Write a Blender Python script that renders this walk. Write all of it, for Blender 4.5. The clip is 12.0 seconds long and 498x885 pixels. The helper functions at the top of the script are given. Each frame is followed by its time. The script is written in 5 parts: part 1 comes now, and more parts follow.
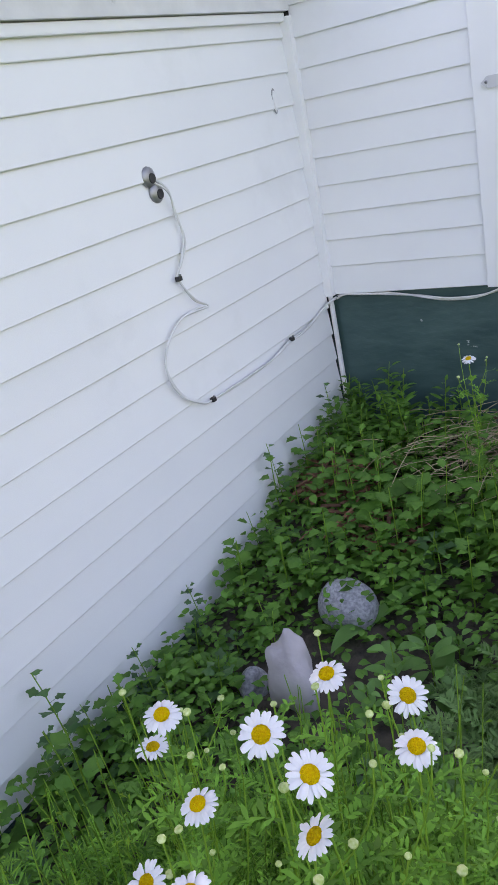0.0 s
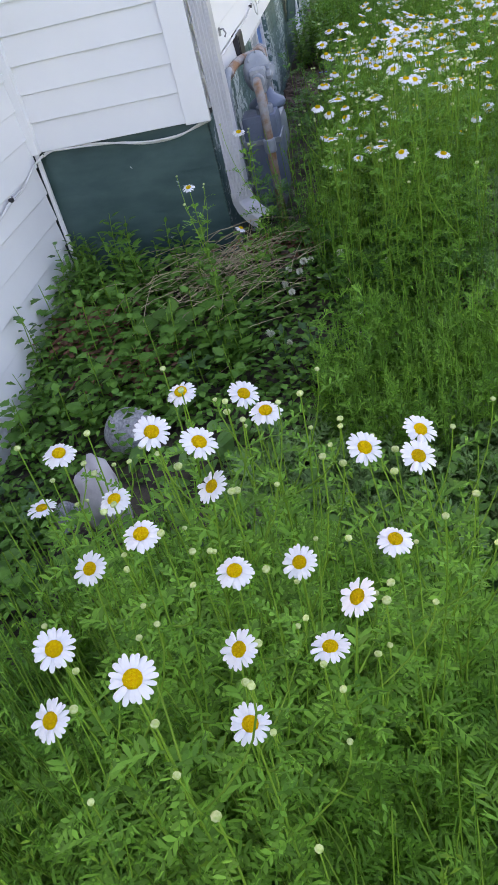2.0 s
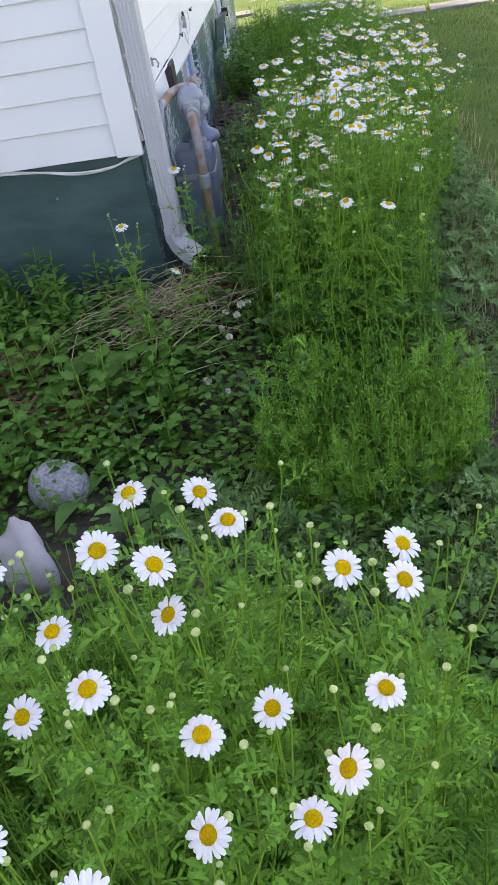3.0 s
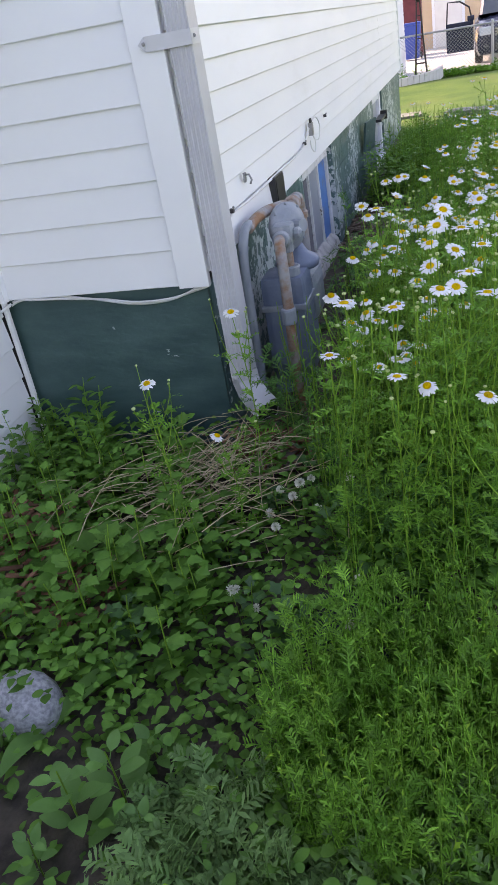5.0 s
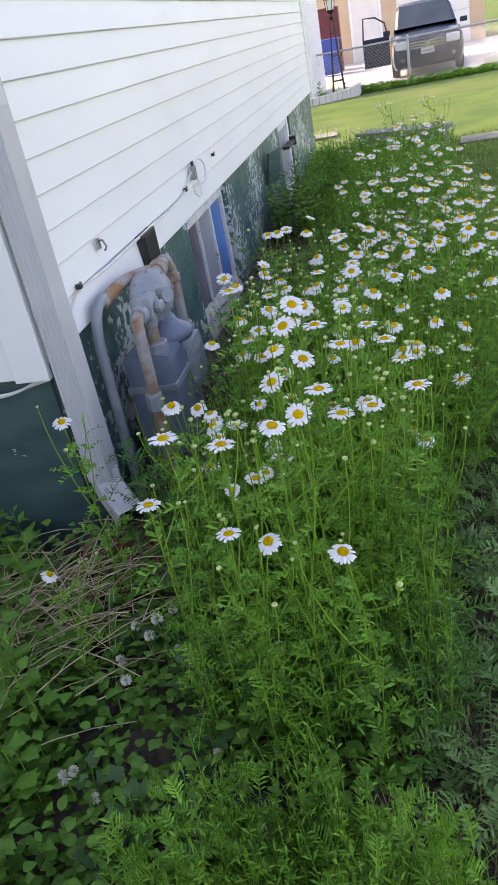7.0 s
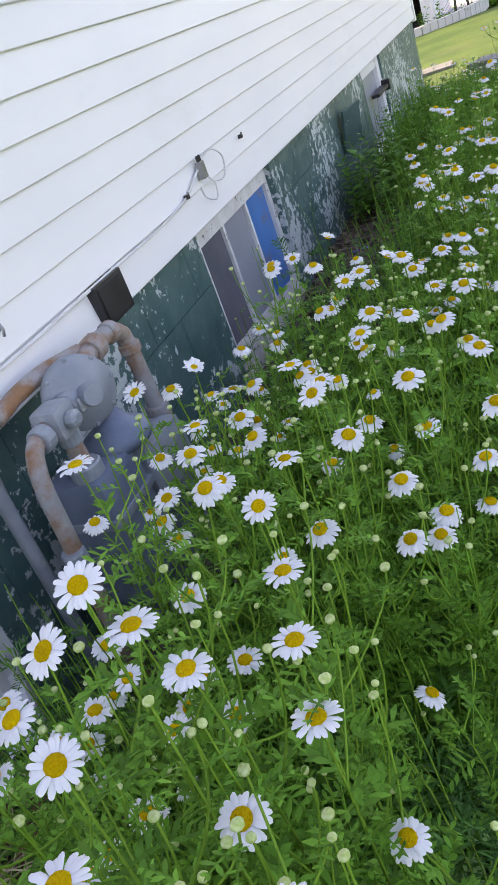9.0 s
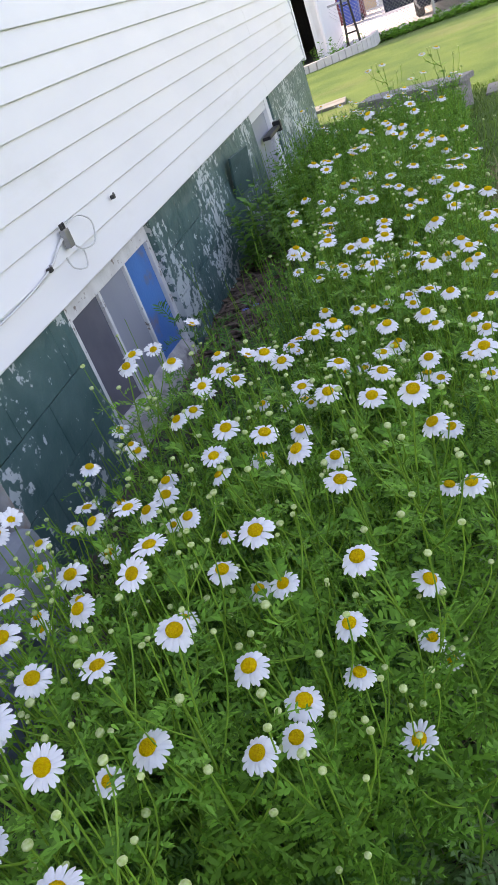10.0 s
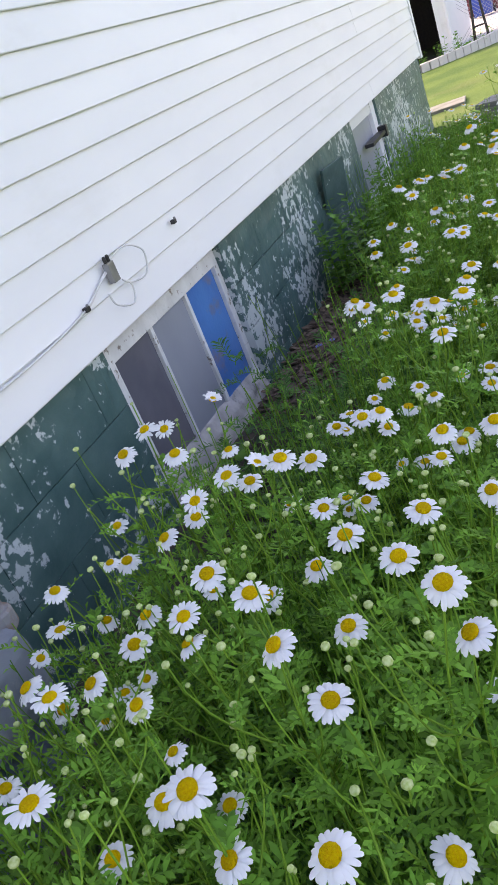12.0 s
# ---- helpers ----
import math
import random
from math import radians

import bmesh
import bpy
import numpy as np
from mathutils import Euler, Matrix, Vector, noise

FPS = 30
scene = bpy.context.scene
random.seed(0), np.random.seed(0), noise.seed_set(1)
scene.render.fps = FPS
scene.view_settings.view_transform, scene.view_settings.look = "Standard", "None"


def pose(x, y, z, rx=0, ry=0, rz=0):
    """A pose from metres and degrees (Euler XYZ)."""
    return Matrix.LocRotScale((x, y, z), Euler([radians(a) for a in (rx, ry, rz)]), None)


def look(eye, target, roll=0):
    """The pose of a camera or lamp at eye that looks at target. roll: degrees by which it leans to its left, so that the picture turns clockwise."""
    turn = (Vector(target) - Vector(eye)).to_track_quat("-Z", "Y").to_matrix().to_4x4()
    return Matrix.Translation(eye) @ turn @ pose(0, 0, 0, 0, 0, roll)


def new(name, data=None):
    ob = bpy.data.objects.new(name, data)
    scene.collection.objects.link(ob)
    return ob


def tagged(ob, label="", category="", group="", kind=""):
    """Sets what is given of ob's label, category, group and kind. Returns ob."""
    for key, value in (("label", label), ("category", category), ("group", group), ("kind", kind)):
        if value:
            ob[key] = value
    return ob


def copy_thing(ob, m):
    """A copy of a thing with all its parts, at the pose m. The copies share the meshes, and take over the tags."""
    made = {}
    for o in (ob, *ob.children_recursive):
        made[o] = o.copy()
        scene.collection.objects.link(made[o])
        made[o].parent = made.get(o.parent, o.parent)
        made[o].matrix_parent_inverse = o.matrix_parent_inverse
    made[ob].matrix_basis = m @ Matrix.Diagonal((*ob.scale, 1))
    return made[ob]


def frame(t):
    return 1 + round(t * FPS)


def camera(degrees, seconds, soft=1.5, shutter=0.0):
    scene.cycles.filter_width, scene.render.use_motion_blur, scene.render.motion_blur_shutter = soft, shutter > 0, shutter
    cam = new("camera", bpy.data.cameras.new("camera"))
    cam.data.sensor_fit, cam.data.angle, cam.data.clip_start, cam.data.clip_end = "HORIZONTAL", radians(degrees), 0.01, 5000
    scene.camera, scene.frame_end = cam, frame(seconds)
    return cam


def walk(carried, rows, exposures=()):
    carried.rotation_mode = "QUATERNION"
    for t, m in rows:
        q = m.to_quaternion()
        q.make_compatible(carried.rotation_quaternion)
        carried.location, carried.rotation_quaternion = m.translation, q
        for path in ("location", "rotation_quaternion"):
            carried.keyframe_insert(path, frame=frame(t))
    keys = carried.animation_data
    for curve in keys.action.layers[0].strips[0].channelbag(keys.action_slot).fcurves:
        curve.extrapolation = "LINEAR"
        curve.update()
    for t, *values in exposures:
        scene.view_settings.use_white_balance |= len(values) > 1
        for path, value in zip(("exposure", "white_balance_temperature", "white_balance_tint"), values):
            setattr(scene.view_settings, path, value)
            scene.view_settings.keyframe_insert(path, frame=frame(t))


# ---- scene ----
cam = camera(36.4, 12.0)
PATH = [
    (0, (0.804, -3.071, 1.449), (-0.293, -1.594, 0.664), -12.6),
    (0.5, (0.777, -3.131, 1.402), (-0.2, -1.673, 0.443), -14.9),
    (1, (0.767, -3.323, 1.445), (-0.051, -1.802, 0.436), -14.3),
    (1.5, (0.776, -3.446, 1.43), (0.17, -1.875, 0.352), -16.4),
    (2, (0.723, -3.435, 1.401), (0.297, -1.868, 0.233), -15.0),
    (2.5, (0.656, -3.359, 1.402), (0.335, -1.785, 0.21), -12.4),
    (3, (0.653, -3.244, 1.431), (0.436, -1.636, 0.261), -10.5),
    (3.2, (0.7, -3.193, 1.45), (0.437, -1.579, 0.299), -11.8),
    (4, (0.900, -2.880, 1.400), (0.380, -1.250, 0.310), -11.3),
    (4.8, (0.836, -2.55, 1.346), (0.262, -0.908, 0.359), -10.9),
    (5, (0.896, -2.436, 1.353), (0.307, -0.772, 0.413), -10.5),
    (5.5, (1.011, -2.198, 1.365), (0.275, -0.546, 0.512), -12.2),
    (6, (1.113, -2.098, 1.353), (0.438, -0.432, 0.477), -14.8),
    (6.5, (1.088, -1.966, 1.355), (0.601, -0.262, 0.427), -12.5),
    (6.7, (1.057, -1.957, 1.395), (0.622, -0.248, 0.451), -11.1),
    (8.3, (1.334, -1.236, 1.325), (0.552, 0.41, 0.502), -17.8),
    (8.5, (1.347, -1.062, 1.288), (0.547, 0.555, 0.424), -18.5),
    (9, (1.301, -0.809, 1.287), (0.451, 0.737, 0.345), -21.5),
    (9.5, (1.367, -0.603, 1.275), (0.584, 0.966, 0.314), -24.9),
    (10, (1.387, -0.495, 1.31), (0.717, 1.132, 0.359), -21.9),
    (10.5, (1.344, -0.473, 1.33), (0.796, 1.212, 0.402), -18.9),
    (11, (1.268, -0.429, 1.351), (0.738, 1.28, 0.457), -17.3),
    (11.5, (1.36, -0.26, 1.357), (0.66, 1.402, 0.491), -17.2),
    (12, (1.451, -0.056, 1.273), (0.525, 1.492, 0.41), -22.8),
]
walk(cam, [(t, look(eye, target, roll)) for t, eye, target, roll in PATH],
     exposures=[(0.0, 2.03, 8250, 29), (1.0, 2.08, 8250, 29), (2.5, 2.24, 8250, 29), (3.2, 2.23, 8250, 29), (4.8, 2.03, 8250, 29), (9.0, 2.03, 8250, 29), (10.5, 2.10, 8250, 29), (12.0, 2.05, 8250, 29)])

# ---- world, sun ----
SUN_ELEV, SUN_ROT = 33.0, 298.0
world = bpy.data.worlds.new("sky")
scene.world = world
world.use_nodes = True
wn = world.node_tree
sky = wn.nodes.new("ShaderNodeTexSky")
sky.sky_type = "NISHITA"
sky.sun_disc = False
sky.sun_elevation, sky.sun_rotation = radians(SUN_ELEV), radians(SUN_ROT)
sky.air_density, sky.dust_density = 1.0, 2.0
bg = wn.nodes["Background"]
bg.inputs["Strength"].default_value = 0.15
wn.links.new(sky.outputs["Color"], bg.inputs["Color"])
sun = new("sun", bpy.data.lights.new("sun", "SUN"))
sun.data.energy, sun.data.angle, sun.data.color = 1.9, radians(0.55), (1.0, 0.95, 0.86)
sun.matrix_world = look((math.sin(radians(SUN_ROT)) * 30, math.cos(radians(SUN_ROT)) * 30, 30 * math.tan(radians(SUN_ELEV))), (0, 0, 0))

# ---- materials ----
def mat(name, c1, c2=None, scale=8.0, rough=0.6, metal=0.0, bump=0.0, bscale=60.0, rnd=0.0, island=0.0, detail=4.0, spec=0.5,
        trans=0.0, c3=None, s3=2.0, t3=(0.55, 0.7), stretch=(1, 1, 1), world_=False, gate=0.0, gscale=1.1):
    """A surface with two colours mixed by noise, a third in patches, fine relief, and variation from piece to piece."""
    m = bpy.data.materials.new(name)
    m.use_nodes = True
    nt = m.node_tree
    n, l = nt.nodes, nt.links
    b = n["Principled BSDF"]
    tc = n.new("ShaderNodeTexCoord")
    mp = n.new("ShaderNodeMapping")
    mp.inputs["Scale"].default_value = stretch
    l.new(n.new("ShaderNodeNewGeometry").outputs["Position"] if world_ else tc.outputs["Object"], mp.inputs["Vector"])
    c2 = c2 or tuple(min(1, v * 1.15) for v in c1)
    no = n.new("ShaderNodeTexNoise")
    no.inputs["Scale"].default_value, no.inputs["Detail"].default_value = scale, detail
    l.new(mp.outputs[0], no.inputs["Vector"])
    ramp = n.new("ShaderNodeValToRGB")
    ramp.color_ramp.elements[0].position, ramp.color_ramp.elements[1].position = 0.35, 0.65
    ramp.color_ramp.elements[0].color, ramp.color_ramp.elements[1].color = (*c1, 1), (*c2, 1)
    l.new(no.outputs["Fac"], ramp.inputs[0])
    col = ramp.outputs[0]
    if c3:
        n3 = n.new("ShaderNodeTexNoise")
        n3.inputs["Scale"].default_value, n3.inputs["Detail"].default_value = s3, 6.0
        n3.inputs["Roughness"].default_value = 0.62
        l.new(mp.outputs[0], n3.inputs["Vector"])
        r3 = n.new("ShaderNodeMapRange")
        r3.inputs["From Min"].default_value, r3.inputs["From Max"].default_value = t3
        if gate:
            ng = n.new("ShaderNodeTexNoise")
            ng.inputs["Scale"].default_value, ng.inputs["Detail"].default_value = gscale, 2.0
            l.new(mp.outputs[0], ng.inputs["Vector"])
            ga = n.new("ShaderNodeMath")
            ga.operation = "MULTIPLY_ADD"
            ga.inputs[1].default_value = gate
            l.new(ng.outputs["Fac"], ga.inputs[0])
            l.new(n3.outputs["Fac"], ga.inputs[2])
            l.new(ga.outputs[0], r3.inputs["Value"])
        else:
            l.new(n3.outputs["Fac"], r3.inputs["Value"])
        mx = n.new("ShaderNodeMix")
        mx.data_type = "RGBA"
        l.new(r3.outputs[0], mx.inputs["Factor"])
        l.new(col, mx.inputs["A"])
        mx.inputs["B"].default_value = (*c3, 1)
        col = mx.outputs["Result"]
    if rnd or island:
        src = n.new("ShaderNodeObjectInfo").outputs["Random"] if rnd else n.new("ShaderNodeNewGeometry").outputs["Random Per Island"]
        amt = rnd or island
        mr = n.new("ShaderNodeMapRange")
        mr.inputs["To Min"].default_value, mr.inputs["To Max"].default_value = 1 - amt, 1 + amt
        l.new(src, mr.inputs["Value"])
        hs = n.new("ShaderNodeHueSaturation")
        l.new(mr.outputs[0], hs.inputs["Value"])
        l.new(col, hs.inputs["Color"])
        col = hs.outputs[0]
    l.new(col, b.inputs["Base Color"])
    b.inputs["Roughness"].default_value, b.inputs["Metallic"].default_value = rough, metal
    b.inputs["Specular IOR Level"].default_value = spec
    if bump:
        nb = n.new("ShaderNodeTexNoise")
        nb.inputs["Scale"].default_value, nb.inputs["Detail"].default_value = bscale, 5.0
        l.new(mp.outputs[0], nb.inputs["Vector"])
        bp = n.new("ShaderNodeBump")
        bp.inputs["Strength"].default_value, bp.inputs["Distance"].default_value = min(1, bump), 0.01
        l.new(nb.outputs["Fac"], bp.inputs["Height"])
        l.new(bp.outputs[0], b.inputs["Normal"])
    if trans:
        tr = n.new("ShaderNodeBsdfTranslucent")
        l.new(col, tr.inputs["Color"])
        ms = n.new("ShaderNodeMixShader")
        ms.inputs[0].default_value = trans
        l.new(b.outputs[0], ms.inputs[1])
        l.new(tr.outputs[0], ms.inputs[2])
        l.new(ms.outputs[0], n["Material Output"].inputs["Surface"])
    return m

M_SIDING = mat("white_vinyl", (0.80, 0.81, 0.83), (0.84, 0.845, 0.855), 1.3, 0.42, bump=0.06, bscale=300, rnd=0.015, stretch=(3, 1, 3), c3=(0.70, 0.70, 0.68), s3=0.9, t3=(0.58, 0.85), world_=True)
M_SIDING_OLD = mat("weathered_vinyl", (0.76, 0.77, 0.79), (0.80, 0.805, 0.815), 1.5, 0.5, bump=0.06, bscale=300, rnd=0.015, c3=(0.64, 0.65, 0.66), s3=1.1, t3=(0.58, 0.85), world_=True)
M_TRIM = mat("white_trim", (0.78, 0.79, 0.81), (0.82, 0.82, 0.83), 3.0, 0.45, bump=0.05, bscale=200)
M_FASCIA = mat("dirty_fascia", (0.62, 0.62, 0.63), (0.72, 0.72, 0.73), 6.0, 0.6, bump=0.1, c3=(0.25, 0.24, 0.22), s3=9.0, t3=(0.66, 0.8))
M_DARK = mat("dark_gap", (0.02, 0.02, 0.02), (0.035, 0.033, 0.03), 20, 0.8)
M_GREEN = mat("green_painted_block", (0.040, 0.105, 0.105), (0.075, 0.155, 0.150), 7.0, 0.42, bump=0.9, bscale=16, rnd=0.04, c3=(0.50, 0.56, 0.57), s3=24.0, t3=(0.885, 0.92), world_=True, gate=0.62, gscale=1.7)
M_GREEN_CLEAN = mat("green_painted_concrete", (0.026, 0.072, 0.072), (0.052, 0.112, 0.110), 4.0, 0.5, bump=0.5, bscale=14, stretch=(1, 1, 2.5), c3=(0.42, 0.48, 0.48), s3=11.0, t3=(0.69, 0.705), world_=True)
M_MORTAR = mat("green_mortar", (0.030, 0.080, 0.078), (0.05, 0.11, 0.105), 12, 0.8, bump=0.5)
M_SILL = mat("rough_mortar", (0.36, 0.34, 0.33), (0.55, 0.52, 0.50), 14, 0.85, bump=0.9, bscale=30, c3=(0.16, 0.15, 0.15), s3=12, t3=(0.58, 0.7))
M_PEEL = mat("peeling_white_wood", (0.62, 0.62, 0.62), (0.74, 0.74, 0.74), 10, 0.7, bump=0.5, bscale=40, c3=(0.24, 0.20, 0.17), s3=22, t3=(0.6, 0.66))
M_PANE_A = mat("dusty_grey_pane", (0.12, 0.12, 0.15), (0.18, 0.17, 0.20), 3, 0.25, bump=0.05, c3=(0.17, 0.16, 0.18), s3=4, t3=(0.5, 0.8))
M_PANE_B = mat("pale_grey_pane", (0.26, 0.28, 0.33), (0.32, 0.34, 0.39), 2, 0.3, bump=0.04)
M_BLUE = mat("blue_patchy_pane", (0.03, 0.16, 0.46), (0.05, 0.22, 0.55), 4, 0.35, bump=0.1, c3=(0.20, 0.18, 0.24), s3=5, t3=(0.58, 0.68))
M_SPOUT = mat("grey_downspout", (0.46, 0.46, 0.49), (0.54, 0.54, 0.57), 4, 0.4, bump=0.08, c3=(0.36, 0.36, 0.38), s3=3, t3=(0.55, 0.8))
M_BRACKET = mat("painted_strap", (0.55, 0.55, 0.57), (0.62, 0.62, 0.64), 8, 0.45)
M_CABLE = mat("white_cable", (0.60, 0.60, 0.60), (0.70, 0.70, 0.70), 12, 0.5)
M_BLACK = mat("black_plastic", (0.012, 0.012, 0.014), (0.025, 0.025, 0.028), 10, 0.45)
M_METER = mat("grey_meter_paint", (0.22, 0.25, 0.29), (0.30, 0.33, 0.37), 9, 0.5, bump=0.25, bscale=60, c3=(0.42, 0.43, 0.44), s3=10, t3=(0.6, 0.75))
M_METER_BLUE = mat("blue_grey_paint", (0.13, 0.17, 0.25), (0.19, 0.23, 0.31), 9, 0.5, bump=0.2)
M_RUST = mat("rusty_pipe", (0.30, 0.30, 0.31), (0.36, 0.35, 0.35), 8, 0.7, bump=0.4, bscale=60, c3=(0.28, 0.14, 0.07), s3=9, t3=(0.42, 0.6))
M_CLIP = mat("dull_metal", (0.25, 0.25, 0.26), (0.35, 0.35, 0.36), 15, 0.4, metal=0.7)
M_SOIL = mat("garden_soil", (0.045, 0.036, 0.028), (0.100, 0.080, 0.060), 14, 0.95, bump=1.0, bscale=35, c3=(0.10, 0.085, 0.06), s3=30, t3=(0.55, 0.75))
M_MULCH = mat("brown_mulch", (0.10, 0.065, 0.05), (0.19, 0.13, 0.10), 20, 0.9, bump=0.4, island=0.4)
M_ROCK_PALE = mat("pale_pink_stone", (0.44, 0.40, 0.41), (0.58, 0.53, 0.54), 9, 0.85, bump=0.7, bscale=24)
M_GRANITE = mat("speckled_granite", (0.26, 0.26, 0.28), (0.46, 0.46, 0.48), 90, 0.8, bump=0.5, bscale=60, detail=2)
M_ROCK_BROWN = mat("brown_stone", (0.20, 0.16, 0.14), (0.28, 0.23, 0.20), 12, 0.9, bump=0.6, bscale=24)
M_PETAL = mat("white_petal", (0.80, 0.81, 0.84), (0.86, 0.86, 0.87), 40, 0.55, trans=0.25, rnd=0.04)
M_DISC = mat("yellow_disc", (0.88, 0.50, 0.003), (0.97, 0.66, 0.006), 300, 0.8, bump=1.0, bscale=700, rnd=0.15, spec=0.1)
M_BUD = mat("pale_bud", (0.30, 0.42, 0.10), (0.52, 0.60, 0.30), 160, 0.6, rnd=0.15)
M_STEM = mat("green_stem", (0.120, 0.270, 0.026), (0.19, 0.37, 0.040), 12, 0.55, island=0.2, trans=0.15, spec=0.25)
M_FOLIAGE = mat("feathery_foliage", (0.095, 0.280, 0.032), (0.175, 0.410, 0.050), 9, 0.55, island=0.4, trans=0.35, spec=0.3)
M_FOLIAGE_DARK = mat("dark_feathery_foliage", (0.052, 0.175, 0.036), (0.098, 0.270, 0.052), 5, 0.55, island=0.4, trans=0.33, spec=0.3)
M_LEAF = mat("weed_leaf", (0.075, 0.225, 0.036), (0.135, 0.330, 0.052), 14, 0.5, island=0.3, trans=0.3, bump=0.15, bscale=120, spec=0.3)
M_LEAF_DARK = mat("dark_weed_leaf", (0.045, 0.140, 0.040), (0.080, 0.205, 0.056), 14, 0.45, island=0.3, trans=0.25, bump=0.15, bscale=120)
M_LEAF_PALE = mat("pale_smooth_leaf", (0.11, 0.29, 0.06), (0.15, 0.35, 0.08), 14, 0.45, island=0.15, trans=0.3, bump=0.15, bscale=90)
M_STRAW = mat("dead_straw", (0.36, 0.28, 0.17), (0.50, 0.42, 0.27), 20, 0.8, island=0.35)
M_GRASS = mat("grass_blade", (0.105, 0.200, 0.036), (0.165, 0.275, 0.055), 2.0, 0.55, island=0.35, trans=0.35, spec=0.3)
M_GRASS_DRY = mat("dry_grass_blade", (0.25, 0.25, 0.11), (0.38, 0.34, 0.19), 2.0, 0.6, island=0.35, trans=0.25)
M_WOOD = mat("weathered_grey_wood", (0.20, 0.19, 0.18), (0.33, 0.31, 0.29), 6, 0.85, bump=0.6, bscale=40, stretch=(1, 8, 8))
M_CONCRETE = mat("pale_concrete", (0.48, 0.47, 0.45), (0.58, 0.57, 0.55), 3, 0.85, bump=0.3, bscale=40)
M_BEIGE = mat("beige_stucco", (0.55, 0.40, 0.26), (0.62, 0.46, 0.31), 2, 0.85, bump=0.3, bscale=30)
M_DOORWHITE = mat("white_door", (0.70, 0.68, 0.64), (0.76, 0.74, 0.70), 3, 0.5)
M_CAR = mat("dark_blue_car_paint", (0.010, 0.016, 0.045), (0.014, 0.022, 0.055), 2, 0.18, metal=0.3, spec=0.7)
M_GLASS_DARK = mat("tinted_glass", (0.05, 0.07, 0.09), (0.07, 0.09, 0.11), 2, 0.08, spec=0.35)
# paving slabs: shade on pale concrete is put into this darker grey
M_SLAB = mat("shaded_concrete", (0.13, 0.14, 0.12), (0.22, 0.22, 0.20), 6, 0.9, bump=0.4, bscale=40)
M_CHROME = mat("chrome", (0.65, 0.65, 0.67), (0.72, 0.72, 0.74), 4, 0.15, metal=1.0)
M_LAMP_LENS = mat("headlamp_lens", (0.70, 0.72, 0.75), (0.80, 0.82, 0.85), 20, 0.12, spec=0.8)
M_TYRE = mat("tyre_rubber", (0.015, 0.015, 0.016), (0.025, 0.025, 0.026), 20, 0.8, bump=0.2)
M_GALV = mat("galvanised_wire", (0.38, 0.39, 0.41), (0.48, 0.49, 0.51), 20, 0.4, metal=0.6)
M_IRON = mat("black_iron", (0.012, 0.011, 0.011), (0.03, 0.026, 0.024), 20, 0.5, metal=0.3)
M_BIN = mat("blue_bin", (0.02, 0.06, 0.30), (0.03, 0.08, 0.36), 4, 0.5)
M_MAROON = mat("maroon_paint", (0.12, 0.02, 0.025), (0.17, 0.03, 0.035), 4, 0.6)
M_CLOVER = mat("clover_white", (0.58, 0.58, 0.46), (0.68, 0.68, 0.58), 60, 0.7)
M_BLUEFLOWER = mat("blue_petal", (0.12, 0.16, 0.60), (0.18, 0.22, 0.70), 60, 0.6, trans=0.2)
M_ROOF = mat("asphalt_shingle", (0.05, 0.05, 0.05), (0.10, 0.10, 0.095), 30, 0.95, bump=0.6, bscale=80)
M_SILVER = mat("silvery_foliage", (0.12, 0.25, 0.075), (0.20, 0.36, 0.12), 9, 0.6, island=0.3, trans=0.3, spec=0.3)
M_TIP = mat("yellow_green_shoot", (0.15, 0.34, 0.03), (0.23, 0.44, 0.045), 20, 0.6, island=0.2, trans=0.35, spec=0.2)
M_MULCH_RED = mat("reddish_mulch", (0.16, 0.07, 0.045), (0.28, 0.13, 0.08), 20, 0.9, bump=0.4, island=0.4)
M_FABRIC = mat("black_weed_fabric", (0.010, 0.011, 0.015), (0.022, 0.022, 0.028), 8, 0.7, bump=0.5, bscale=30)

# the lawn's ground: soil near the house, worn turf, green turf further out
def lawn_material():
    m = mat("lawn_turf", (0.052, 0.112, 0.020), (0.092, 0.155, 0.030), 1.6, 0.95, bump=1.0, bscale=60, c3=(0.140, 0.155, 0.060), s3=0.45, t3=(0.52, 0.75), spec=0.2)
    return m

M_LAWN = lawn_material()

# ---- mesh helpers ----
def mesh_ob(name, bm, material, parent=None, label="", smooth=False):
    me = bpy.data.meshes.new(name)
    bmesh.ops.recalc_face_normals(bm, faces=bm.faces[:])
    bm.to_mesh(me)
    bm.free()
    for mm in (material if isinstance(material, (list, tuple)) else [material]):
        me.materials.append(mm)
    if smooth:
        me.polygons.foreach_set("use_smooth", [True] * len(me.polygons))
    ob = new(name, me)
    if parent:
        ob.parent = parent
    if label:
        ob["label"] = label
    return ob

def part(name, bm, material, parent, label="", smooth=False):
    return mesh_ob(name, bm, material, parent, label, smooth)

def thing(name, label, category, group="", at=(0, 0, 0), kind=""):
    e = new(name)
    e.empty_display_size = 0.1
    e.location = at
    return tagged(e, label, category, group, kind)

def box(x0, y0, z0, x1, y1, z1, bevel=0.0, bm=None):
    own = bm is None
    bm = bm or bmesh.new()
    r = bmesh.ops.create_cube(bm, size=1.0)
    for v in r["verts"]:
        v.co = Vector(((x0 + x1) / 2 + v.co.x * (x1 - x0), (y0 + y1) / 2 + v.co.y * (y1 - y0), (z0 + z1) / 2 + v.co.z * (z1 - z0)))
    if bevel and own:
        bmesh.ops.bevel(bm, geom=bm.edges[:], offset=bevel, segments=2, affect="EDGES", profile=0.7)
    return bm

